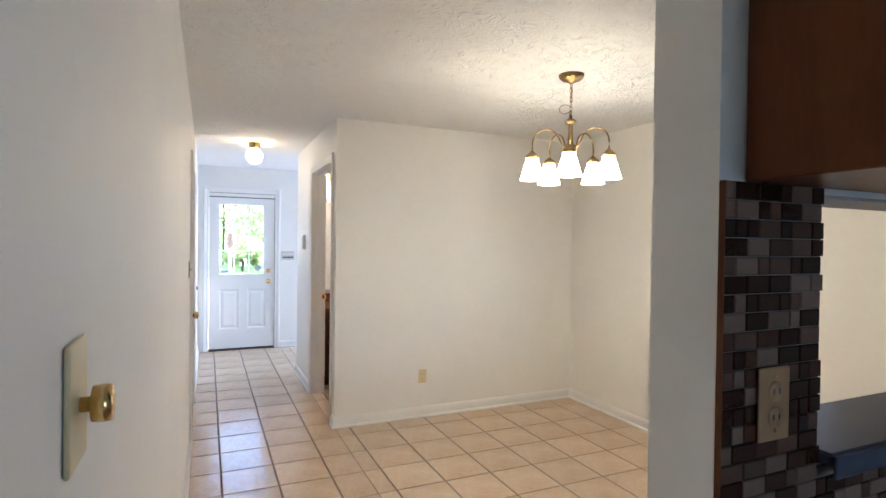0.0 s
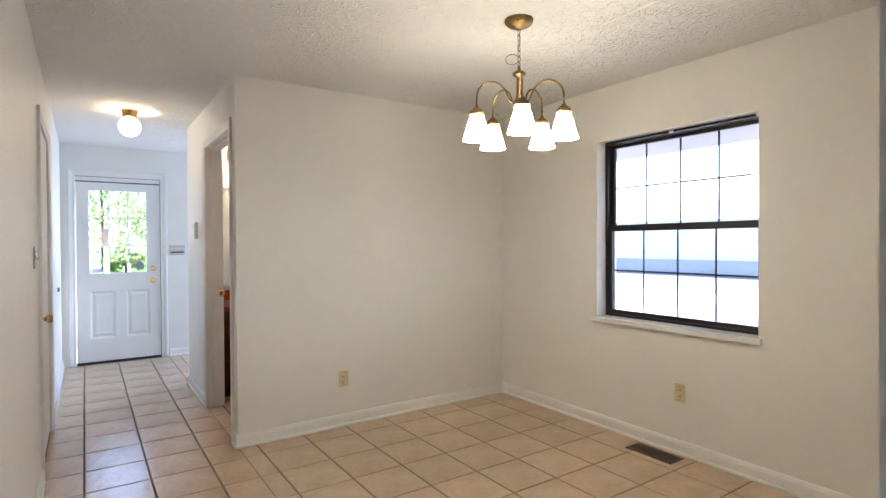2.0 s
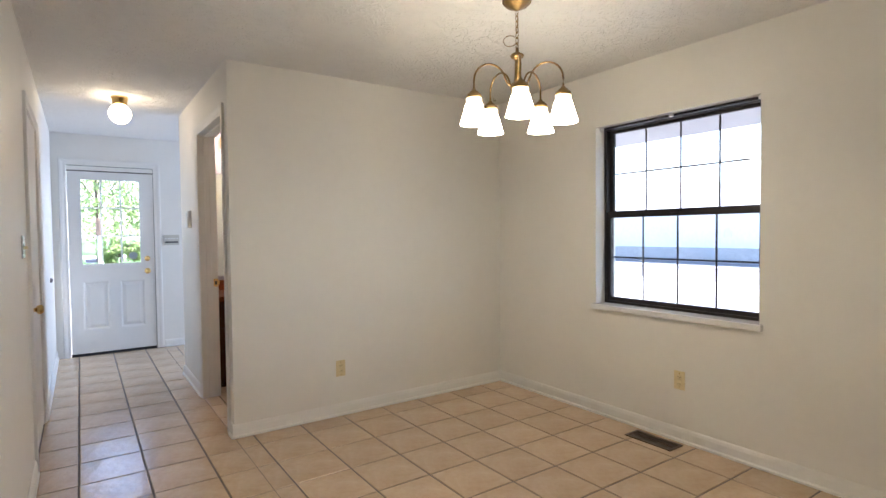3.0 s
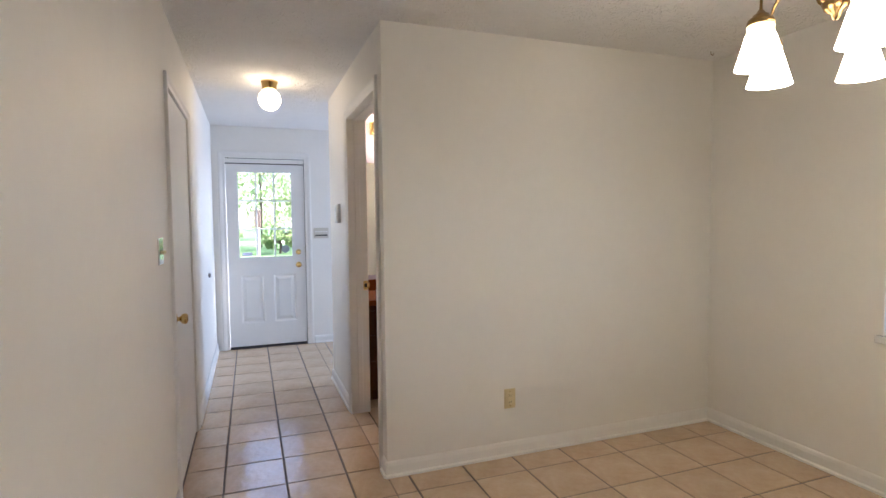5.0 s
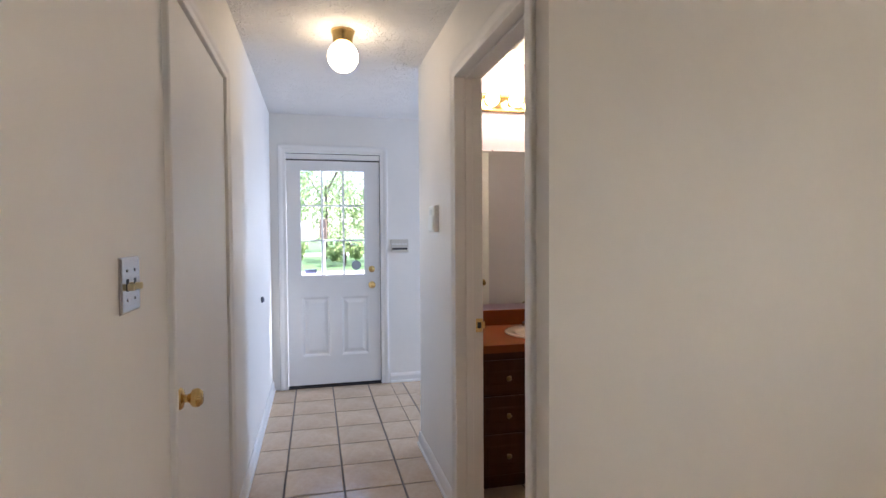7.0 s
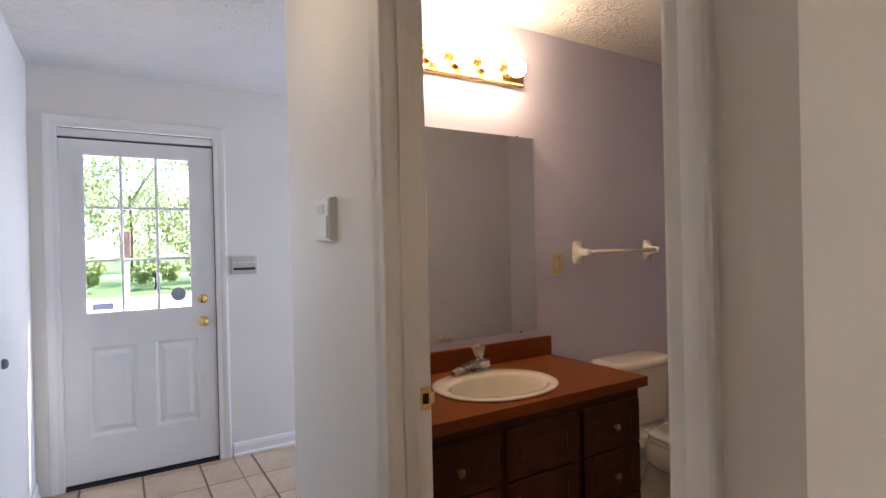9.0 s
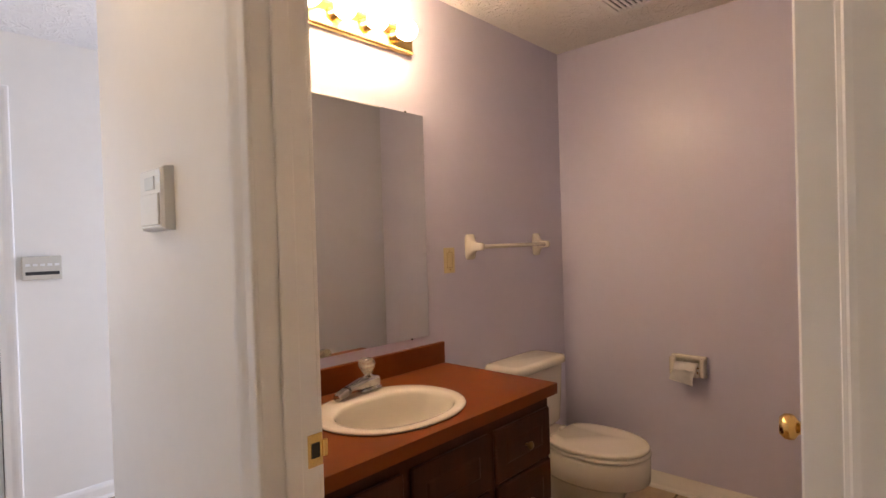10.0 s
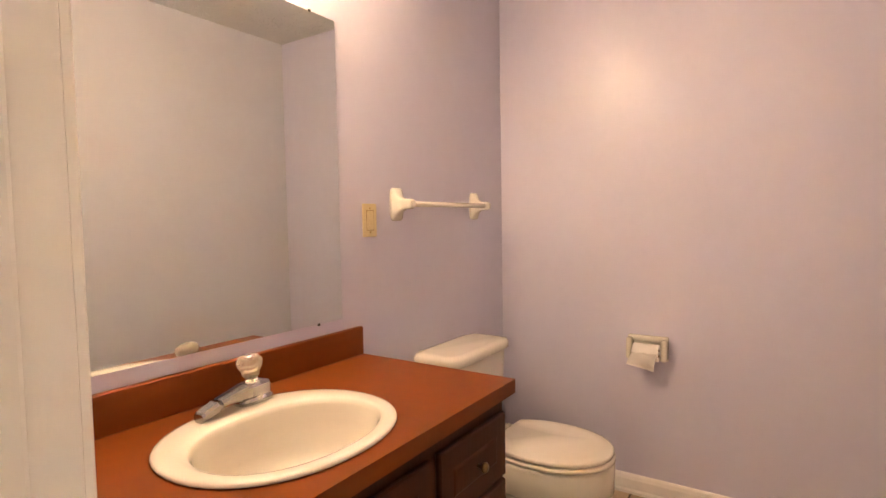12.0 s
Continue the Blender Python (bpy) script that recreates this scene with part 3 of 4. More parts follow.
# ---------------------------------------------------------------- lamps
def chandelier():
    d = thing("chandelier", pose(2.089, 2.674, CEIL), "five-arm antique brass chandelier with lit frosted bell shades", "chandelier")
    bm = bmesh.new()
    prof = [(0.0, -0.05), (0.012, -0.05), (0.022, -0.043), (0.05, -0.032), (0.066, -0.016), (0.071, -0.006), (0.071, 0.0)]
    lathe([(r, z) for r, z in prof], n=60, bm=bm)
    for v in bm.verts:
        rad = math.hypot(v.co.x, v.co.y)
        if 0.03 < rad < 0.069:
            k = 1 + 0.035 * math.cos(30 * math.atan2(v.co.y, v.co.x))
            v.co.x, v.co.y = v.co.x * k, v.co.y * k
    part("canopy", bm, M_ANTIQUE, d, "ribbed brass ceiling canopy", True)
    z = -0.05
    for i in range(7):
        c, s = (1, 0) if i % 2 else (0, 1)
        pts = []
        for k in range(14):
            a = 2 * math.pi * k / 14
            u, v = 0.008 * math.cos(a), 0.017 * math.sin(a)
            pts.append((u * c, u * s, z - 0.013 + v))
        part("chain_link", tube(pts, 0.002, 6, closed=True), M_ANTIQUE, d, "", True)
        z -= 0.0262
    lx, ly = -0.766, 0.643
    wire = [(0.004, 0.0, -0.06), (0.006, 0.004, -0.12), (-0.004, 0.004, -0.17)]
    wire += [((0.034 - 0.032 * math.cos(a)) * lx, (0.034 - 0.032 * math.cos(a)) * ly, -0.195 + 0.026 * math.sin(a)) for a in [math.pi * q / 8 for q in range(1, 16)]]
    wire += [(0.004, 0.0, -0.215), (-0.008, 0.004, -0.225), (0, 0, -0.24)]
    part("cord", tube(wire, 0.0018, 6), M_ANTIQUE, d, "thin looped lamp cord", True)
    part("column", lathe([(0, -0.228), (0.007, -0.228), (0.009, -0.25), (0.024, -0.257), (0.034, -0.266), (0.030, -0.276), (0.016, -0.283), (0.012, -0.292), (0.0145, -0.385), (0.02, -0.395), (0.034, -0.405), (0.038, -0.42), (0.03, -0.438), (0.014, -0.45), (0.009, -0.465), (0, -0.47)], n=24), M_ANTIQUE, d, "", True)
    for i in range(5):
        a = radians(231 + 72 * i)
        c, s = math.cos(a), math.sin(a)
        prof = [(0.02, -0.425), (0.052, -0.40)]
        prof += [(0.140 - 0.08 * math.cos(q), -0.398 + 0.083 * math.sin(q)) for q in [math.pi * k / 12 for k in range(2, 13)]]
        prof += [(0.22, -0.43), (0.22, -0.445)]
        part("arm", tube([(r * c, r * s, z) for r, z in prof], 0.0047, 8), M_ANTIQUE, d, "curved brass arm", True)
        m = pose(0.22 * c, 0.22 * s, 0)
        part("socket_cup", lathe([(0, -0.436), (0.009, -0.438), (0.014, -0.448), (0.022, -0.451), (0.024, -0.458), (0.033, -0.462), (0.037, -0.470), (0.037, -0.480), (0.0, -0.480)], m, 20), M_ANTIQUE, d, "", True)
        sh = part("shade", lathe([(0.0412, -0.512), (0.0465, -0.530), (0.052, -0.55), (0.061, -0.582), (0.0685, -0.605), (0.0665, -0.605), (0.050, -0.55), (0.039, -0.512)], m, 28), M_SHADE, d, "lit frosted glass bell shade", True)
        part("shade_neck", lathe([(0.034, -0.4805), (0.037, -0.484), (0.0355, -0.490), (0.0365, -0.498), (0.0412, -0.512), (0.039, -0.512), (0.034, -0.495), (0.032, -0.481)], m, 28), M_NECK, sh, "", True)


chandelier()


def globe_lamp():
    d = thing("ceiling_lamp", pose(0.613, 5.755, CEIL), "small brass ceiling lamp with lit opal globe", "ceiling lamp")
    part("base", lathe([(0.045, 0), (0.062, 0), (0.062, -0.012), (0.056, -0.02), (0.052, -0.05), (0.046, -0.066), (0.0, -0.066)], n=28), M_BRASS, d, "brass base collar", True)
    part("globe", lathe([(0.04, -0.06)] + [(0.08 * math.sin(a), -0.135 + 0.08 * math.cos(a)) for a in [math.pi * (0.17 + 0.83 * k / 14) for k in range(15)]], n=32), M_GLOBE, d, "lit opal glass globe", True)


globe_lamp()


def vanity_light():
    x0, x1, zc = 1.43, 2.225, 2.187
    d = thing("vanity_light", pose(x0, YM, zc), "brass bathroom light bar with lit clear globe bulbs", "wall lamp")
    w = x1 - x0
    part("bar", box(0, w, -0.028, 0, -0.055, 0.055, 0.012, seg=3), M_BRASS, d, "polished brass back plate", True)
    for z in (-0.046, 0.046):
        bm = None
        n = int(w / 0.012)
        for i in range(n):
            own = bmesh.new()
            bmesh.ops.create_uvsphere(own, u_segments=6, v_segments=4, radius=0.0065, matrix=pose(0.012 + (w - 0.024) * i / (n - 1), -0.03, z))
            bm = merge(bm, own)
        part("rope_trim", bm, M_BRASS, d, "beaded rope trim", True)
    for i in range(5):
        x = w - 0.115 - 0.15 * i
        m = pose(x, -0.028, 0, 90)
        part("socket", lathe([(0.028, 0), (0.026, 0.014), (0.019, 0.018), (0.019, 0.034), (0, 0.034)], m, 18), M_BRASS, d, "", True)
        part("bulb", lathe([(0.014, 0.03), (0.018, 0.04)] + [(0.041 * math.sin(a), 0.082 - 0.041 * math.cos(a)) for a in [math.pi * (0.17 + 0.83 * k / 12) for k in range(13)]], m, 20), M_BULB, d, "lit clear globe bulb", True)


vanity_light()


# ---------------------------------------------------------------- bathroom
CT = 0.797


def vanity():
    d = thing("vanity_cabinet", pose(XHB + 0.012, 5.512, 0), "dark stained wooden bathroom vanity with raised-panel fronts", "cabinet")
    w, dep = 2.345 - XHB - 0.012, YM - 5.512
    part("side_panel", box(w - 0.018, w, 0.02, dep - 0.002, 0.0, CT - 0.04, 0.002), M_VAN, d)
    part("side_panel", box(0.002, 0.02, 0.02, dep - 0.002, 0.0, CT - 0.04, 0.002), M_VAN, d)
    part("bottom_panel", box(0.02, w - 0.018, 0.02, dep - 0.002, 0.09, 0.108), M_VAN, d)
    part("inner_panel", box(0.02, w - 0.018, 0.02, 0.026, 0.108, CT - 0.045), M_VAN, d)
    part("toe_kick", box(0.02, w - 0.018, 0.08, 0.098, 0.0, 0.09), M_VAN, d)
    part("face_frame", holed("y", 0.0, 0.02, 0.002, w, 0.09, CT - 0.04, [(0.04, 0.34, 0.13, 0.70), (0.415, 0.72, 0.13, 0.70), (0.79, w - 0.03, 0.13, 0.70)]), M_VAN, d)

    def front(name, x0, x1, z0, z1, kx, kz):
        f = part(name, box(x0, x1, -0.017, 0.0, z0, z1, 0.004), M_VAN, d)
        sec = [(0.035, 0.0165), (0.042, 0.011), (0.06, 0.020), (0.066, 0.0205)]
        if z1 - z0 > 0.15:
            part("raised_panel", loft([[Vector((x, -y, z)) for x, z in ((x0 + i, z0 + i), (x1 - i, z0 + i), (x1 - i, z1 - i), (x0 + i, z1 - i))] for i, y in sec]), M_VAN, f)
        part("knob", lathe([(0.005, 0), (0.005, 0.012), (0.012, 0.017), (0.0145, 0.023), (0.010, 0.029), (0, 0.03)], pose(kx, -0.019, kz, 90), 16), M_ANTIQUE, f, "small metal knob", True)

    for z0, z1 in ((0.535, 0.715), (0.335, 0.525), (0.11, 0.325)):
        front("drawer", 0.02, 0.362, z0, z1, 0.191, (z0 + z1) / 2)
        front("drawer", 0.772, w - 0.012, z0, z1, (0.772 + w - 0.012) / 2, (z0 + z1) / 2)
    f = part("false_front", box(0.395, 0.74, -0.017, 0.0, 0.535, 0.715, 0.004), M_VAN, d)
    part("raised_panel", loft([[Vector((x, -y, z)) for x, z in ((0.395 + i, 0.535 + i), (0.74 - i, 0.535 + i), (0.74 - i, 0.715 - i), (0.395 + i, 0.715 - i))] for i, y in ((0.035, 0.0165), (0.042, 0.011), (0.06, 0.020), (0.066, 0.0205))]), M_VAN, f)
    front("door", 0.395, 0.74, 0.11, 0.525, 0.425, 0.47)


vanity()


def countertop():
    d = thing("vanity_countertop", pose(XHB + 0.012, 5.484, CT), "red-brown laminate vanity countertop with backsplash", "countertop")
    w, dep = 2.374 - XHB - 0.012, YM - 5.484
    cx, cy = 1.779 - XHB - 0.012, 5.750 - 5.484
    bm = bmesh.new()
    n = 48
    hole = ellipse(cx, cy, 0, 0.235, 0.195, n)
    outer = []
    for p in hole:
        dx, dy = p.x - cx, p.y - cy
        k = min(((w - cx) if dx > 0 else cx) / max(abs(dx), 1e-6), ((dep - cy) if dy > 0 else cy) / max(abs(dy), 1e-6))
        outer.append(Vector((cx + dx * k, cy + dy * k, 0)))
    corners = [Vector((0, 0, 0)), Vector((w, 0, 0)), Vector((w, dep, 0)), Vector((0, dep, 0))]
    for c in corners:
        outer[min(range(n), key=lambda i: (outer[i] - c).length)] = c
    rows = []
    for pts, z in ((hole, 0), (outer, 0), (outer, -0.04), (hole, -0.04)):
        rows.append([bm.verts.new((p.x, p.y, z)) for p in pts])
    for a, b in zip(rows, rows[1:] + rows[:1]):
        for i in range(n):
            j = (i + 1) % n
            bm.faces.new((a[i], a[j], b[j], b[i]))
    part("top", bm, M_LAM, d)
    part("backsplash", box(0, w, dep - 0.02, dep - 0.001, 0.0, 0.095, 0.003), M_LAM, d, "laminate backsplash")


countertop()


def basin():
    d = thing("sink_basin", pose(1.779, 5.750, CT), "oval white drop-in ceramic sink basin", "sink")
    sec = [(0.262, 0.217, 0.0, 0), (0.268, 0.223, 0.003, 0), (0.2685, 0.2235, 0.007, 0), (0.265, 0.220, 0.011, 0), (0.256, 0.211, 0.0125, 0), (0.235, 0.188, 0.0118, -0.010), (0.222, 0.1605, 0.0098, -0.027),
           (0.218, 0.1565, 0.0065, -0.028), (0.213, 0.152, -0.004, -0.027), (0.206, 0.146, -0.045, -0.020), (0.193, 0.134, -0.095, -0.010), (0.162, 0.114, -0.132, 0.0), (0.10, 0.072, -0.150, 0.006), (0.025, 0.025, -0.156, 0.010)]
    part("bowl", loft([ellipse(0, oy, z, a * 0.975, b, 48, 2.15) for a, b, z, oy in sec], caps=False), M_CERAMIC, d, "", True)
    part("drain", lathe([(0, 0.003), (0.018, 0.003), (0.024, 0.001), (0.026, -0.004), (0, -0.004)], pose(0, 0.01, -0.154), 20), M_CHROME, d, "chrome drain", True)


basin()


def faucet():
    d = thing("faucet", pose(1.848, 5.945, CT + 0.012), "single-handle chrome faucet with clear acrylic knob", "faucet")
    part("base_plate", loft([ellipse(0, 0, z, a, b, 28, 3) for z, a, b in ((0, 0.05, 0.026), (0.008, 0.05, 0.026), (0.018, 0.042, 0.023), (0.024, 0.03, 0.021))]), M_CHROME, d, "", True)
    part("body", lathe([(0.026, 0.01), (0.025, 0.045), (0.022, 0.055), (0.0, 0.057)], n=24), M_CHROME, d, "", True)
    turn = pose(0, 0, 0, 0, 0, -81)

    def block(rows, e=0.006):
        return loft([[turn @ Vector(p) for p in ((-w + e, y, zb), (w - e, y, zb), (w, y, zb + e), (w, y, zt - e), (w - e, y, zt), (-w + e, y, zt), (-w, y, zt - e), (-w, y, zb + e))] for y, w, zb, zt in rows])

    part("spout", block(((0.034, 0.024, 0.014, 0.046), (0.028, 0.027, 0.012, 0.050), (-0.03, 0.026, 0.016, 0.050), (-0.085, 0.021, 0.022, 0.042), (-0.112, 0.019, 0.022, 0.038))), M_CHROME, d, "angular chrome spout")
    part("spout_tip", block(((-0.108, 0.0165, 0.016, 0.036), (-0.122, 0.0185, 0.010, 0.037), (-0.160, 0.0175, 0.003, 0.026), (-0.165, 0.015, 0.002, 0.021))), M_CHROME, d, "angular chrome spout tip")
    h = part("handle_stem", lathe([(0.014, 0.055), (0.010, 0.062), (0.009, 0.074), (0, 0.074)], n=16), M_CHROME, d, "", True)
    prof = [(0.0, 0.066), (0.014, 0.066), (0.021, 0.073), (0.024, 0.086), (0.031, 0.098), (0.031, 0.110), (0.024, 0.118), (0.014, 0.120), (0, 0.118)]
    part("handle_knob", lathe(prof, pose(0, 0, 0, 6, -10, 0), n=12), M_ACRYL, d, "clear acrylic faceted knob")
    part("handle_cap", lathe([(0.0, 0.1235), (0.010, 0.123), (0.012, 0.119), (0, 0.117)], pose(0, 0, 0, 6, -10, 0), n=16), M_CHROME, h, "", True)


faucet()


def bath_mirror():
    d = thing("bathroom_mirror", pose(1.345, YM, 0.929), "large frameless wall mirror above the vanity", "mirror")
    part("glass", box(0, 0.945, -0.006, -0.0008, 0, 0.965, 0.0015), M_MIRROR, d)
    for x, z in ((0.84, 0), (0.2, 0.965), (0.84, 0.965)):
        part("clip", box(x - 0.0045, x + 0.0045, -0.009, -0.001, z - 0.004, z + 0.004, 0.002), M_BRONZE, d, "small mirror clip")


bath_mirror()


def toilet():
    d = thing("toilet", pose(2.868, YM, 0), "white two-piece ceramic toilet with closed lid", "toilet")
    part("tank", loft([ellipse(0, -0.115, z, a, b, 40, 6) for z, a, b in ((0.385, 0.19, 0.075), (0.40, 0.205, 0.088), (0.55, 0.215, 0.095), (0.695, 0.222, 0.098))]), M_CERAMIC, d, "", True)
    part("tank_lid", loft([ellipse(0, -0.118, z, a, b, 40, 6) for z, a, b in ((0.695, 0.228, 0.104), (0.70, 0.236, 0.112), (0.722, 0.236, 0.112), (0.735, 0.228, 0.104), (0.739, 0.20, 0.08))]), M_CERAMIC, d, "ceramic tank lid", True)
    part("flush_lever", box(-0.19, -0.12, -0.235, -0.222, 0.63, 0.645, 0.004), M_CHROME, d, "chrome flush lever")
    part("bowl", loft([ellipse(0, y, z * 0.972, a, b, 40, p) for z, y, a, b, p in ((0.0, -0.38, 0.11, 0.22, 2.6), (0.02, -0.38, 0.112, 0.225, 2.6), (0.05, -0.38, 0.10, 0.21, 2.6), (0.15, -0.40, 0.105, 0.20, 2.3), (0.23, -0.43, 0.125, 0.20, 2.2), (0.255, -0.455, 0.15, 0.22, 2.15), (0.268, -0.475, 0.178, 0.242, 2.1), (0.276, -0.48, 0.184, 0.246, 2.1), (0.375, -0.48, 0.186, 0.248, 2.1), (0.388, -0.48, 0.178, 0.24, 2.1), (0.386, -0.48, 0.13, 0.18, 2.1))]), M_CERAMIC, d, "", True)
    part("deck", box(-0.16, 0.16, -0.30, -0.03, 0.32, 0.385, 0.02, seg=3), M_CERAMIC, d, "", True)
    part("seat", loft([ellipse(0, -0.485, z * 0.972, a, b, 40, 2.1, back=0.175) for z, a, b in ((0.390, 0.180, 0.238), (0.394, 0.187, 0.245), (0.405, 0.187, 0.245), (0.408, 0.182, 0.24))]), M_CERAMIC, d, "", True)
    part("lid", loft([ellipse(0, -0.48, z * 0.972, a, b, 40, 2.1, back=0.172) for z, a, b in ((0.4115, 0.180, 0.238), (0.4135, 0.186, 0.244), (0.425, 0.187, 0.245), (0.4285, 0.1845, 0.2425), (0.4305, 0.178, 0.236), (0.4315, 0.15, 0.20))]), M_CERAMIC, d, "closed toilet lid", True)
    for x in (-0.07, 0.07):
        part("lid_hinge", lathe([(0, -0.02), (0.012, -0.02), (0.012, 0.02), (0, 0.02)], pose(x, -0.275, 0.398, 0, 90, 0), 12), M_CERAMIC, d, "", True)


toilet()


def towel_bar():
    d = thing("towel_bar", pose(2.59, YM, 1.312), "white ceramic towel bar on the lavender wall", "towel bar")
    L = 0.575
    for x in (0.0, L):
        sec = []
        for y, a, b in ((0, 0.036, 0.062), (-0.008, 0.035, 0.061), (-0.012, 0.028, 0.052), (-0.028, 0.017, 0.028), (-0.045, 0.0145, 0.02), (-0.075, 0.014, 0.018), (-0.085, 0.010, 0.012)):
            sec.append([Vector((x + a * math.copysign(abs(math.cos(t)) ** 0.45, math.cos(t)), y, b * math.copysign(abs(math.sin(t)) ** 0.45, math.sin(t)))) for t in [2 * math.pi * k / 24 for k in range(24)]])
        part("mount", loft(sec), M_CERAMIC, d, "flared ceramic mount", True)
    part("bar", tube([(0, -0.065, 0), (L, -0.065, 0)], 0.0105, 14), M_CERAMIC, d, "", True)


towel_bar()


def paper_holder():
    y0, z0 = 5.357, 0.672
    d = thing("paper_holder", pose(XB, y0, z0), "white ceramic toilet paper holder with a roll", "paper holder")
    bm = box(-0.010, -0.001, -0.083, 0.083, -0.048, 0.056, 0.003)
    box(-0.030, -0.002, -0.084, 0.084, 0.034, 0.058, 0.008, bm, 3)
    box(-0.018, -0.002, -0.084, 0.084, -0.050, -0.036, 0.006, bm, 3)
    part("frame", bm, M_CERAMIC, d, "", True)
    for y in (-0.072, 0.072):
        part("arm", box(-0.062, -0.002, y - 0.012, y + 0.012, -0.044, 0.050, 0.010, seg=3), M_CERAMIC, d, "", True)
    part("roller", tube([(-0.050, -0.066, -0.008), (-0.050, 0.066, -0.008)], 0.008, 12), M_WHITEP, d, "", True)
    r = thing("toilet_paper_roll", pose(XB - 0.052, y0, z0 - 0.008), "partly used white toilet paper roll, end hanging", "toilet paper")
    part("roll", lathe([(0.018, -0.052), (0.036, -0.052), (0.036, 0.052), (0.018, 0.052), (0.018, -0.052)], pose(0, 0, 0, 90), 28), M_PAPER, r, "", True)
    part("core", lathe([(0.0165, -0.052), (0.0178, -0.052), (0.0178, 0.052), (0.0165, 0.052), (0.0165, -0.052)], pose(0, 0, 0, 90), 20), M_ALMOND, r, "brown cardboard core", True)
    bm = bmesh.new()
    grid = []
    for i in range(8):
        t = i / 7
        row = []
        for j in range(6):
            s = j / 5
            row.append(bm.verts.new((-0.0375 - 0.012 * math.sin(t * 2.4) - 0.004 * math.sin(s * 6 + t * 3), -0.05 + 0.1 * s + 0.022 * t * (0.4 + 0.6 * s), 0.004 - (0.075 - 0.022 * s) * t)))
        grid.append(row)
    for a, b in zip(grid, grid[1:]):
        for j in range(5):
            bm.faces.new((a[j], a[j + 1], b[j + 1], b[j]))
    bmesh.ops.solidify(bm, geom=bm.faces[:], thickness=0.0006)
    part("loose_end", bm, M_PAPER, r, "loose hanging sheet", True)


paper_holder()


def ceiling_vent():
    d = thing("ceiling_vent", pose(3.02, 5.45, CEIL), "white bathroom exhaust vent grille in the ceiling", "vent")
    part("backing", box(-0.13, 0.13, -0.10, 0.10, -0.006, -0.001), M_DARK, d)
    part("frame", lathe([(0.172, -0.002), (0.172, -0.012), (0.16, -0.02), (0.125, -0.02), (0.125, -0.008), (0.172, -0.002)], pose(0, 0, 0, 0, 0, 45), 4), M_WHITEP, d)
    for i in range(7):
        y = -0.075 + 0.025 * i
        part("slat", box(-0.085, 0.085, y - 0.007, y + 0.007, -0.018, -0.012, 0.001), M_WHITEP, d)


ceiling_vent()


# ---------------------------------------------------------------- small fixtures
def wall_plate(name, m, label, category, material, kind):
    """A wall plate in the local x-z plane, facing -y."""
    d = thing(name, m, label, category)
    part("plate", box(-0.036, 0.036, -0.006, -0.0006, -0.058, 0.058, 0.003, seg=2), material, d)
    if kind == "outlet":
        for z in (-0.02, 0.02):
            o = part("socket_face", lathe([(0, 0.0085), (0.0155, 0.0085), (0.017, 0.006), (0.017, 0.0)], pose(0, 0, z, 90), 18), material, d, "", True)
            for x in (-0.0065, 0.0065):
                part("slot", box(x - 0.0012, x + 0.0012, -0.0092, -0.008, z - 0.004, z + 0.005), M_DARK, o)
    elif kind == "rocker":
        # tan sheet behind the insert paints the shaded gap round it
        part("seam", box(-0.0186, 0.0186, -0.0068, -0.005, -0.0356, 0.0356), M_ALMOND, d, "tan outline painting the gap's shade round the insert")
        part("insert", box(-0.017, 0.017, -0.009, -0.005, -0.034, 0.034, 0.002), material, d)
        part("button", box(-0.008, 0.008, -0.011, -0.008, 0.004, 0.02, 0.001), material, d)
        part("button", box(-0.008, 0.008, -0.011, -0.008, -0.02, -0.004, 0.001), material, d)
    elif kind == "toggle":
        part("toggle", box(-0.005, 0.005, -0.022, -0.005, -0.002, 0.012, 0.002), material, d)
    for z in (-0.042, 0.042):
        part("screw", lathe([(0, 0.0072), (0.003, 0.007), (0.0034, 0.005)], pose(0, 0, z, 90), 8), M_BRASS, d)
    return d


wall_plate("wall_outlet", pose(1.858, YN, 0.343), "ivory wall outlet on the cream wall", "outlet", M_IVORY, "outlet")
wall_plate("wall_outlet", pose(XE, 2.616, 0.383, 0, 0, -90), "ivory wall outlet below the window", "outlet", M_IVORY, "outlet")
wall_plate("wall_outlet", pose(2.437, YM, 1.254), "yellowed ivory outlet beside the mirror", "outlet", M_IVORY, "rocker")
wall_plate("wall_outlet", pose(1.006, PY0 - 0.012, 1.226), "tan wall outlet on the mosaic backsplash", "outlet", M_ALMOND, "outlet")


def light_switch():
    d = thing("light_switch", pose(XL, 4.135, 1.272, 0, 0, 90), "polished metal switch plate with two toggles", "switch")
    part("plate", loft([[Vector((x, -y, z)) for x, z in ((-a, -c), (a, -c), (a, c), (-a, c))] for y, a, c in ((0.0006, 0.058, 0.0575), (0.003, 0.058, 0.0575), (0.0065, 0.053, 0.0525))]), M_CHROME, d, "polished metal plate")
    for x in (-0.023, 0.023):
        t = part("toggle", box(x - 0.0048, x + 0.0048, -0.021, -0.006, -0.011, 0.003, 0.002), M_IVORY, d, "small ivory toggle lever")
        part("slot", box(x - 0.0062, x + 0.0062, -0.0072, -0.0066, -0.0125, 0.0125), M_DARK, t)
        for z in (-0.030, 0.030):
            part("screw", lathe([(0, 0.0082), (0.0028, 0.008), (0.0032, 0.006)], pose(x, 0, z, 90), 8), M_CHROME, d)


light_switch()


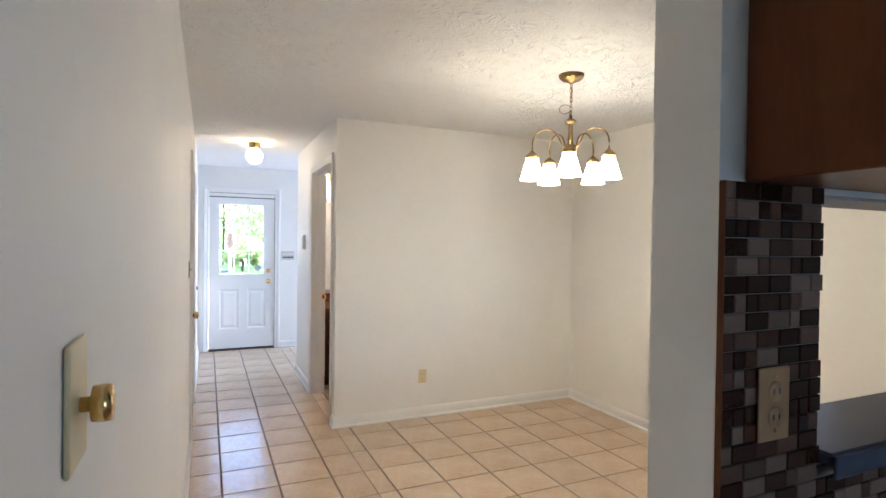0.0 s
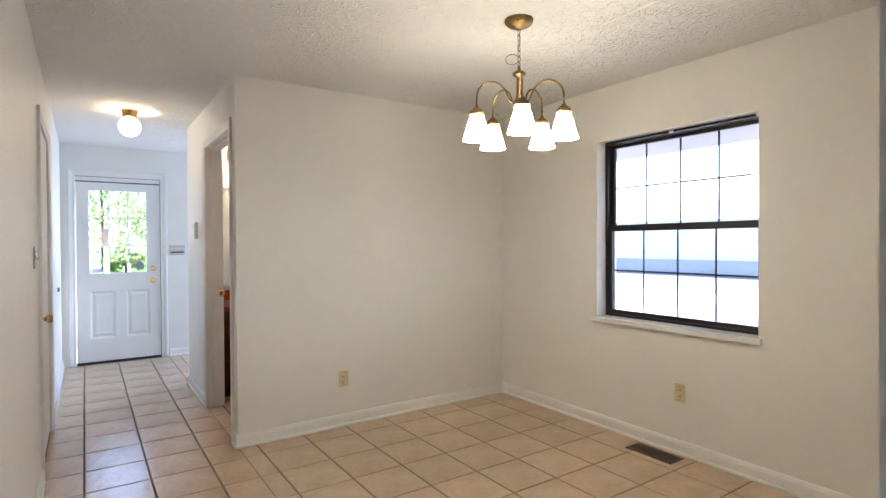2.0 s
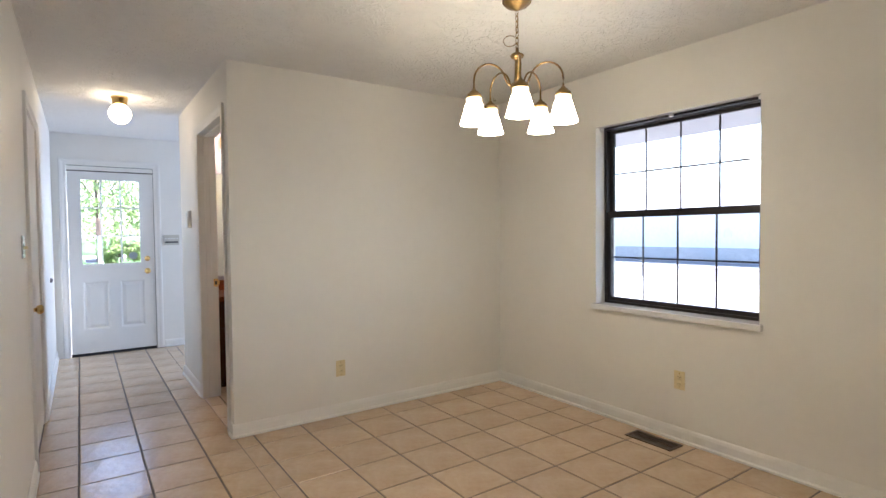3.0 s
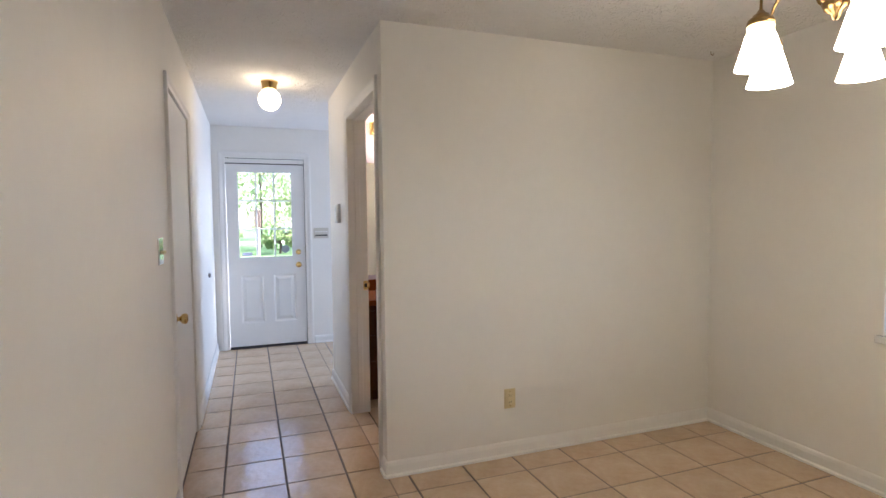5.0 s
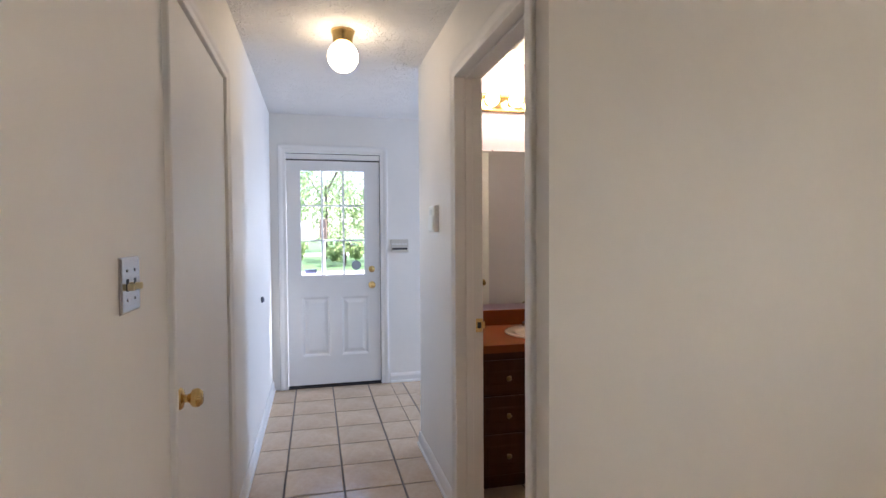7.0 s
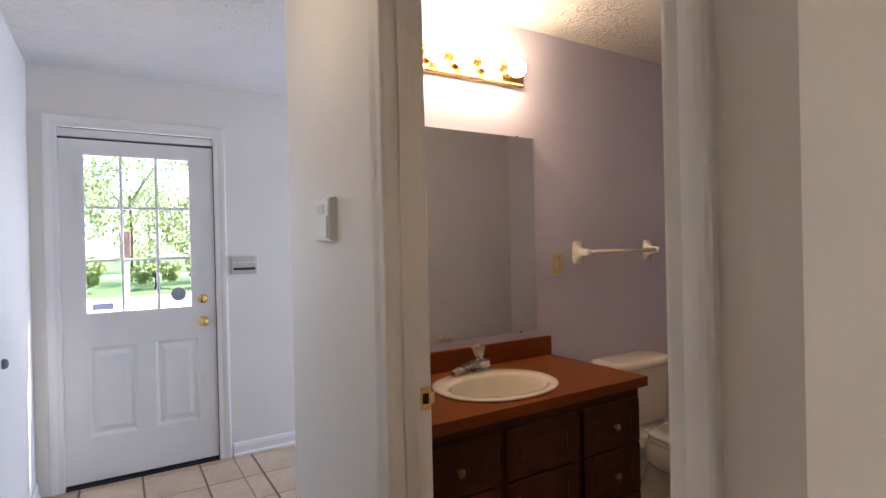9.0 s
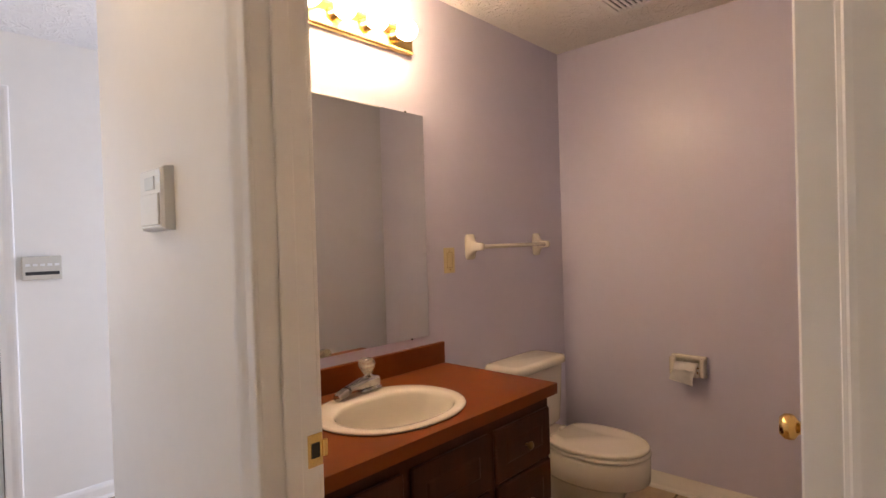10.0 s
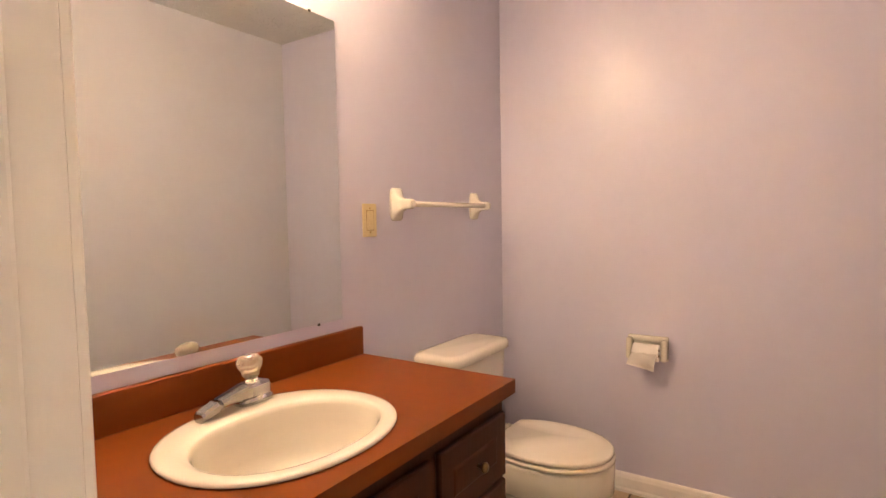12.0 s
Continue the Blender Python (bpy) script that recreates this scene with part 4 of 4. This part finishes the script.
def dimmer():
    d = thing("dimmer_switch", pose(XL, 0.775, 1.322, 0, 0, 90), "ivory dimmer plate with brass rotary knob", "switch")
    part("plate", box(-0.036, 0.036, -0.006, -0.0006, -0.058, 0.058, 0.003, seg=2), M_IVORY, d)
    part("knob", lathe([(0.007, 0), (0.007, 0.008), (0.0165, 0.010), (0.0175, 0.02), (0.0165, 0.026), (0, 0.027)], pose(0.004, -0.006, -0.003, 90), 20), M_BRASS, d, "brass dimmer knob", True)


dimmer()


def thermostat():
    d = thing("thermostat", pose(XH, 5.79, 1.458, 0, 0, -90), "white plastic thermostat on the hallway wall", "thermostat")
    part("body", loft([[Vector((x, -y, z)) for x, z in ((-a, -b), (a, -b), (a, b), (-a, b))] for y, a, b in ((0.0006, 0.074, 0.074), (0.022, 0.072, 0.072), (0.028, 0.065, 0.066))]), M_WHITEP, d)
    part("display", box(-0.03, 0.03, -0.0305, -0.026, 0.022, 0.052, 0.001), mat("grey_display", (0.62, 0.64, 0.65), 0.3), d, "small grey display")
    part("lower_cover", box(-0.058, 0.058, -0.032, -0.027, -0.062, 0.012, 0.002), M_WHITEP, d)


thermostat()


def keypad():
    d = thing("alarm_keypad", pose(1.217, YD, 1.268), "beige alarm keypad beside the front door", "keypad")
    part("body", box(-0.083, 0.083, -0.022, -0.0006, -0.060, 0.060, 0.005, seg=2), mat("beige_plastic", (0.58, 0.55, 0.48), 0.4), d)
    part("display", box(-0.07, 0.07, -0.0245, -0.021, -0.035, -0.018, 0.001), M_DARK, d, "dark display strip")
    for i in range(5):
        part("button", box(-0.07 + 0.03 * i, -0.05 + 0.03 * i, -0.025, -0.021, 0.01, 0.022, 0.001), M_WHITEP, d)


keypad()


def door_bumper():
    d = thing("door_bumper", pose(XL, 6.86, 0.915, 0, 90, 0), "small grey rubber wall door bumper", "door bumper")
    part("bumper", lathe([(0.02, 0.0005), (0.022, 0.008), (0.018, 0.018), (0.008, 0.022), (0, 0.022)], n=18), mat("grey_rubber", (0.18, 0.18, 0.2), 0.6), d, "", True)


door_bumper()


def ceiling_hook():
    d = thing("ceiling_hook", pose(3.19, 4.16, CEIL), "small metal plant hook screwed into the ceiling", "hook")
    part("plate", lathe([(0, -0.006), (0.012, -0.005), (0.016, -0.0005)], n=16), M_WHITEP, d, "", True)
    part("hook", tube([(0, 0, -0.004), (0, 0, -0.018)] + [(0.011 - 0.011 * math.cos(a), 0, -0.018 - 0.011 * math.sin(a)) for a in [math.pi * k / 8 for k in range(1, 10)]], 0.002, 6), M_ANTIQUE, d, "", True)


ceiling_hook()


def floor_vent():
    d = thing("floor_vent", pose(3.255, 2.715, 0.0), "brown metal floor register with slots", "vent")
    m = mat("brown_metal", (0.09, 0.055, 0.035), 0.45, 0.6, var=0.15)
    bm = bmesh.new()
    for x0, x1, y0, y1 in ((-0.07, -0.05, -0.16, 0.16), (0.05, 0.07, -0.16, 0.16), (-0.05, 0.05, -0.16, -0.14), (-0.05, 0.05, 0.14, 0.16)):
        box(x0, x1, y0, y1, 0.0005, 0.006, 0.0015, bm)
    part("frame", bm, m, d)
    part("backing", box(-0.05, 0.05, -0.14, 0.14, 0.0005, 0.0015), M_DARK, d)
    for i in range(14):
        y = -0.13 + 0.02 * i
        part("slat", box(-0.05, 0.05, y - 0.004, y + 0.004, 0.0016, 0.005), m, d)
    part("slat", box(-0.004, 0.004, -0.14, 0.14, 0.002, 0.0055), m, d)


floor_vent()


# ---------------------------------------------------------------- kitchen side
def wall_cabinet():
    d = thing("wall_cabinet", pose(0.948, PY0 - 0.002, 1.572), "brown stained wooden kitchen wall cabinet", "cabinet")
    part("body", box(0, 1.6, -0.305, 0, 0, 0.84, 0.002), M_CAB, d)
    part("bottom_rail", box(0.0, 1.6, -0.325, -0.305, -0.012, 0.03, 0.003), M_CAB, d)
    for i in range(4):
        dr = part("door", box(0.02 + 0.395 * i, 0.395 + 0.395 * i, -0.325, -0.306, 0.035, 0.82, 0.004), M_CAB, d)


wall_cabinet()
ledge = thing("pass_through_ledge", pose(1.135, PY0, 1.104), "dark slate laminate ledge of the pass-through", "ledge")
part("top", box(0.002, 1.62, -0.03, PY1 - PY0 + 0.03, 0.006, 0.026, 0.005), M_SILL, ledge)
part("substrate", box(0.002, 1.62, 0.0, PY1 - PY0, 0.0005, 0.006), M_SILL, ledge)
part("front_edge", box(0.002, 1.62, -0.036, -0.0305, -0.014, 0.024, 0.002), M_SILL, ledge, "dark laminate edge band")
# thin sheet under the head, darker and greyer than the wall
setting("pass_through_head", box(1.135, 2.7, PY0 + 0.002, PY1 - 0.002, 1.556, 1.562), mat("head_grey", (0.30, 0.29, 0.30), 0.6), "grey underside of the pass-through", "trim")

# ---------------------------------------------------------------- outside
ground = tagged(part("ground", box(-300, 300, -300, 300, -0.40, -0.30), M_GRASS), "sunlit green lawn reaching the horizon", "ground", kind="structure")
tagged(part("road", box(-60, 20.9, 46, 52, -0.299, -0.28), M_CONCRETE), "bright concrete road in front of the lawn", "road", kind="structure")
tagged(part("pavement", box(-16, 16, YD + 0.15, 27, -0.299, -0.25), M_CONCRETE), "bright concrete driveway before the door", "driveway", kind="structure")
tagged(part("pavement_side", box(3.62, 16, -20, 7.9, -0.299, -0.25), M_PAVING), "concrete paving beside the house", "pavement", kind="structure")
tagged(part("road_side", box(16.02, 21, -60, 45, -0.299, -0.27), M_ASPHALT), "grey asphalt street beside the house", "road", kind="structure")
tagged(part("pavement_far", box(21.02, 60, -60, 60, -0.299, -0.25), M_ASPHALT), "grey asphalt lot across the street", "pavement", kind="structure")
setting("eave", box(XE + 0.22, XE + 1.0, YS, YF, 2.08, 2.18), M_SOFFIT, "grey painted roof overhang above the window", "eave")


def tree(x, y, h, r, seed):
    rng = random.Random(seed)
    d = thing("tree", pose(x, y, -0.3), "leafy green shade tree beyond the lawn", "tree", "garden trees")
    bm = tube([(0, 0, 0), (0.05, 0.02, h * 0.3), (0.0, 0.1, h * 0.6)], 0.075, 8)
    for i in range(5):
        a = rng.random() * 6.28
        bm = tube([(0, 0.05, h * (0.35 + 0.05 * i)), (r * 0.5 * math.cos(a), r * 0.5 * math.sin(a), h * (0.55 + 0.07 * i))], 0.035, 6, bm)
    part("trunk", bm, M_BARK, d)
    verts, faces = [], []
    for i in range(int(950 * r)):
        while True:
            p = Vector((rng.uniform(-1, 1), rng.uniform(-1, 1), rng.uniform(-1, 1)))
            if 0.25 < p.length < 1 and noise.noise(p * 1.8 + Vector((seed * 1.7, 0, 0))) > 0.07:
                break
        c = Vector((p.x * r, p.y * r, h * 0.56 + p.z * h * 0.44))
        q = Euler((rng.random() * 6, rng.random() * 6, rng.random() * 6)).to_matrix()
        s = rng.uniform(0.07, 0.15)
        k = len(verts)
        for u, v in ((-1, 0), (0, -0.6), (1, 0), (0, 0.6)):
            verts.append(c + q @ Vector((u * s, v * s, 0.15 * s * u * u)))
        faces.append((k, k + 1, k + 2, k + 3))
    me = bpy.data.meshes.new("crown")
    me.from_pydata([tuple(v) for v in verts], [], faces)
    me.materials.append(M_LEAF)
    o = new("crown", me)
    o.parent = d


for k, (x, y, h, r) in enumerate(((-3.2, 33, 9.5, 3.6), (1.2, 40, 8.5, 3.2), (5.0, 37, 8, 3.0), (-9, 38, 10, 4.5), (10, 40, 10, 4.5), (-1.0, 31, 1.7, 1.2), (2.0, 32, 1.5, 1.1), (4.2, 31, 1.6, 1.2), (-5, 58, 11, 5), (3, 60, 10, 5), (12, 58, 11, 5))):
    tree(x, y, h, r, k + 3)


def neighbour_house():
    d = thing("neighbour_house", pose(25, 8.5, -0.3), "pale blue sided neighbour house with low grey roof", "house")
    part("wall", box(0, 8, -9, 16, 0, 2.7), M_SIDING, d, "pale blue siding")
    for i in range(13):
        part("siding_board", box(-0.025, -0.002, -9, 16, 0.78 + 0.145 * i, 0.915 + 0.145 * i), M_SIDING, d)
    part("foundation", box(-0.05, 8, -9.05, 16.05, 0, 0.75), M_ROOF, d, "grey base course")
    rf = [[Vector((-0.6, y, 2.68)), Vector((8.6, y, 2.68)), Vector((4, y, 3.9))] for y in (-9.5, 16.5)]
    part("roof", loft(rf), M_ROOF, d, "grey shingle roof")
    for y in (-4.0, 12.5):
        wd = part("window", box(-0.06, -0.026, y, y + 1.6, 1.2, 2.4, 0.01), M_TRIM, d)
        part("pane", box(-0.07, -0.06, y + 0.08, y + 1.52, 1.28, 2.32), M_SILL, wd)


neighbour_house()
post = thing("lamp_post", pose(0.57, 10.5, -0.3), "pale yard post with a brown wooden box by the driveway", "post")
part("pole", box(-0.03, 0.03, -0.03, 0.03, 0, 1.62, 0.006), M_CONCRETE, post, "pale weathered pole")
part("post_box", box(-0.05, 0.05, -0.07, 0.07, 1.62, 1.90, 0.01), M_POST, post, "brown wooden box")

# ---------------------------------------------------------------- small pieces: floor tiles and mosaic
TX, TY, PX_, PY_ = 0.280, 0.214, 0.3165, 0.326
JOINT = 0.0048


def tile_mesh(w, l, h=0.008, c=0.0025):
    vs = []
    for ins, z in ((0, 0), (0, h - c), (c, h)):
        vs += [(ins, ins, z), (w - ins, ins, z), (w - ins, l - ins, z), (ins, l - ins, z)]
    fs = [(8, 9, 10, 11)]
    for r in (0, 4):
        for i in range(4):
            j = (i + 1) % 4
            fs.append((r + i, r + j, r + 4 + j, r + 4 + i))
    me = bpy.data.meshes.new("tile")
    me.from_pydata(vs, [], fs)
    return me


cache = {}


def lay(x0, x1, y0, y1, material, parent, tx=TX, ty=TY, px=PX_, py=PY_):
    i0, i1 = math.floor((x0 - tx) / px), math.ceil((x1 - tx) / px)
    j0, j1 = math.floor((y0 - ty) / py), math.ceil((y1 - ty) / py)
    for i in range(i0, i1):
        for j in range(j0, j1):
            a, b = max(x0, tx + i * px + JOINT), min(x1, tx + (i + 1) * px - JOINT)
            c, e = max(y0, ty + j * py + JOINT), min(y1, ty + (j + 1) * py - JOINT)
            if b - a < 0.01 or e - c < 0.01:
                continue
            key = (round(b - a, 3), round(e - c, 3), material.name)
            if key not in cache:
                cache[key] = tile_mesh(b - a, e - c)
                cache[key].materials.append(material)
            o = new("tile", cache[key])
            o.parent = parent
            o.location = (a, c, -0.008)


lay(XL, XH, YS, YD, M_TILE, floor)
lay(XH + 0.003, XE, YS, PY0, M_TILE, floor)
lay(XH + 0.003, XE, PY1, YN, M_TILE, floor)
lay(XH + 0.003, 4.0, YF, YD, M_TILE, floor)
bfloor = tagged(part("bath_floor", box(XH + 0.02, XB, YNB, YM, -0.0035, -0.0025), M_GROUT), "tan tiled bathroom floor", "floor", kind="structure")
lay(XH + 0.003, XB, YNB + 0.012, YM, M_VINYL, bfloor, ty=4.45)

splash = tagged(thing("mosaic_backsplash", pose(PX + 0.014, PY0, 0), "brown glass mosaic tile backsplash in brick bond", "backsplash"), kind="structure")
part("mortar", box(-0.012, 0.226, -0.005, -0.0006, 0.908, 1.571), M_GROUT, splash)
part("edge_strip", box(-0.014, -0.0125, -0.011, -0.0006, 0.908, 1.571), M_CAB, splash)
part("mortar", box(0.226, 0.75, -0.005, -0.0006, 0.92, 1.10), M_GROUT, splash)
rng = random.Random(4)
mos = {}
for row in range(23):
    z = 0.9105 + 0.0288 * row
    end = 0.226 if z > 1.06 else 0.75
    x = -0.012 - (0.0 if row % 2 else 0.026)
    while x < end:
        step = 0.052 if rng.random() < 0.72 else 0.026
        a, b = max(x, -0.011), min(x + step - 0.0025, end)
        x += step
        if b - a < 0.008:
            continue
        m = rng.choices(MOSAIC, (4, 3, 2, 1.3))[0]
        key = (round(b - a, 3), m.name)
        if key not in mos:
            mos[key] = tile_mesh(b - a, 0.0268, 0.006, 0.0015)
            mos[key].materials.append(m)
        o = new("mosaic_piece", mos[key])
        o.parent = splash
        o.matrix_local = pose(a, -0.0045, z, 90)
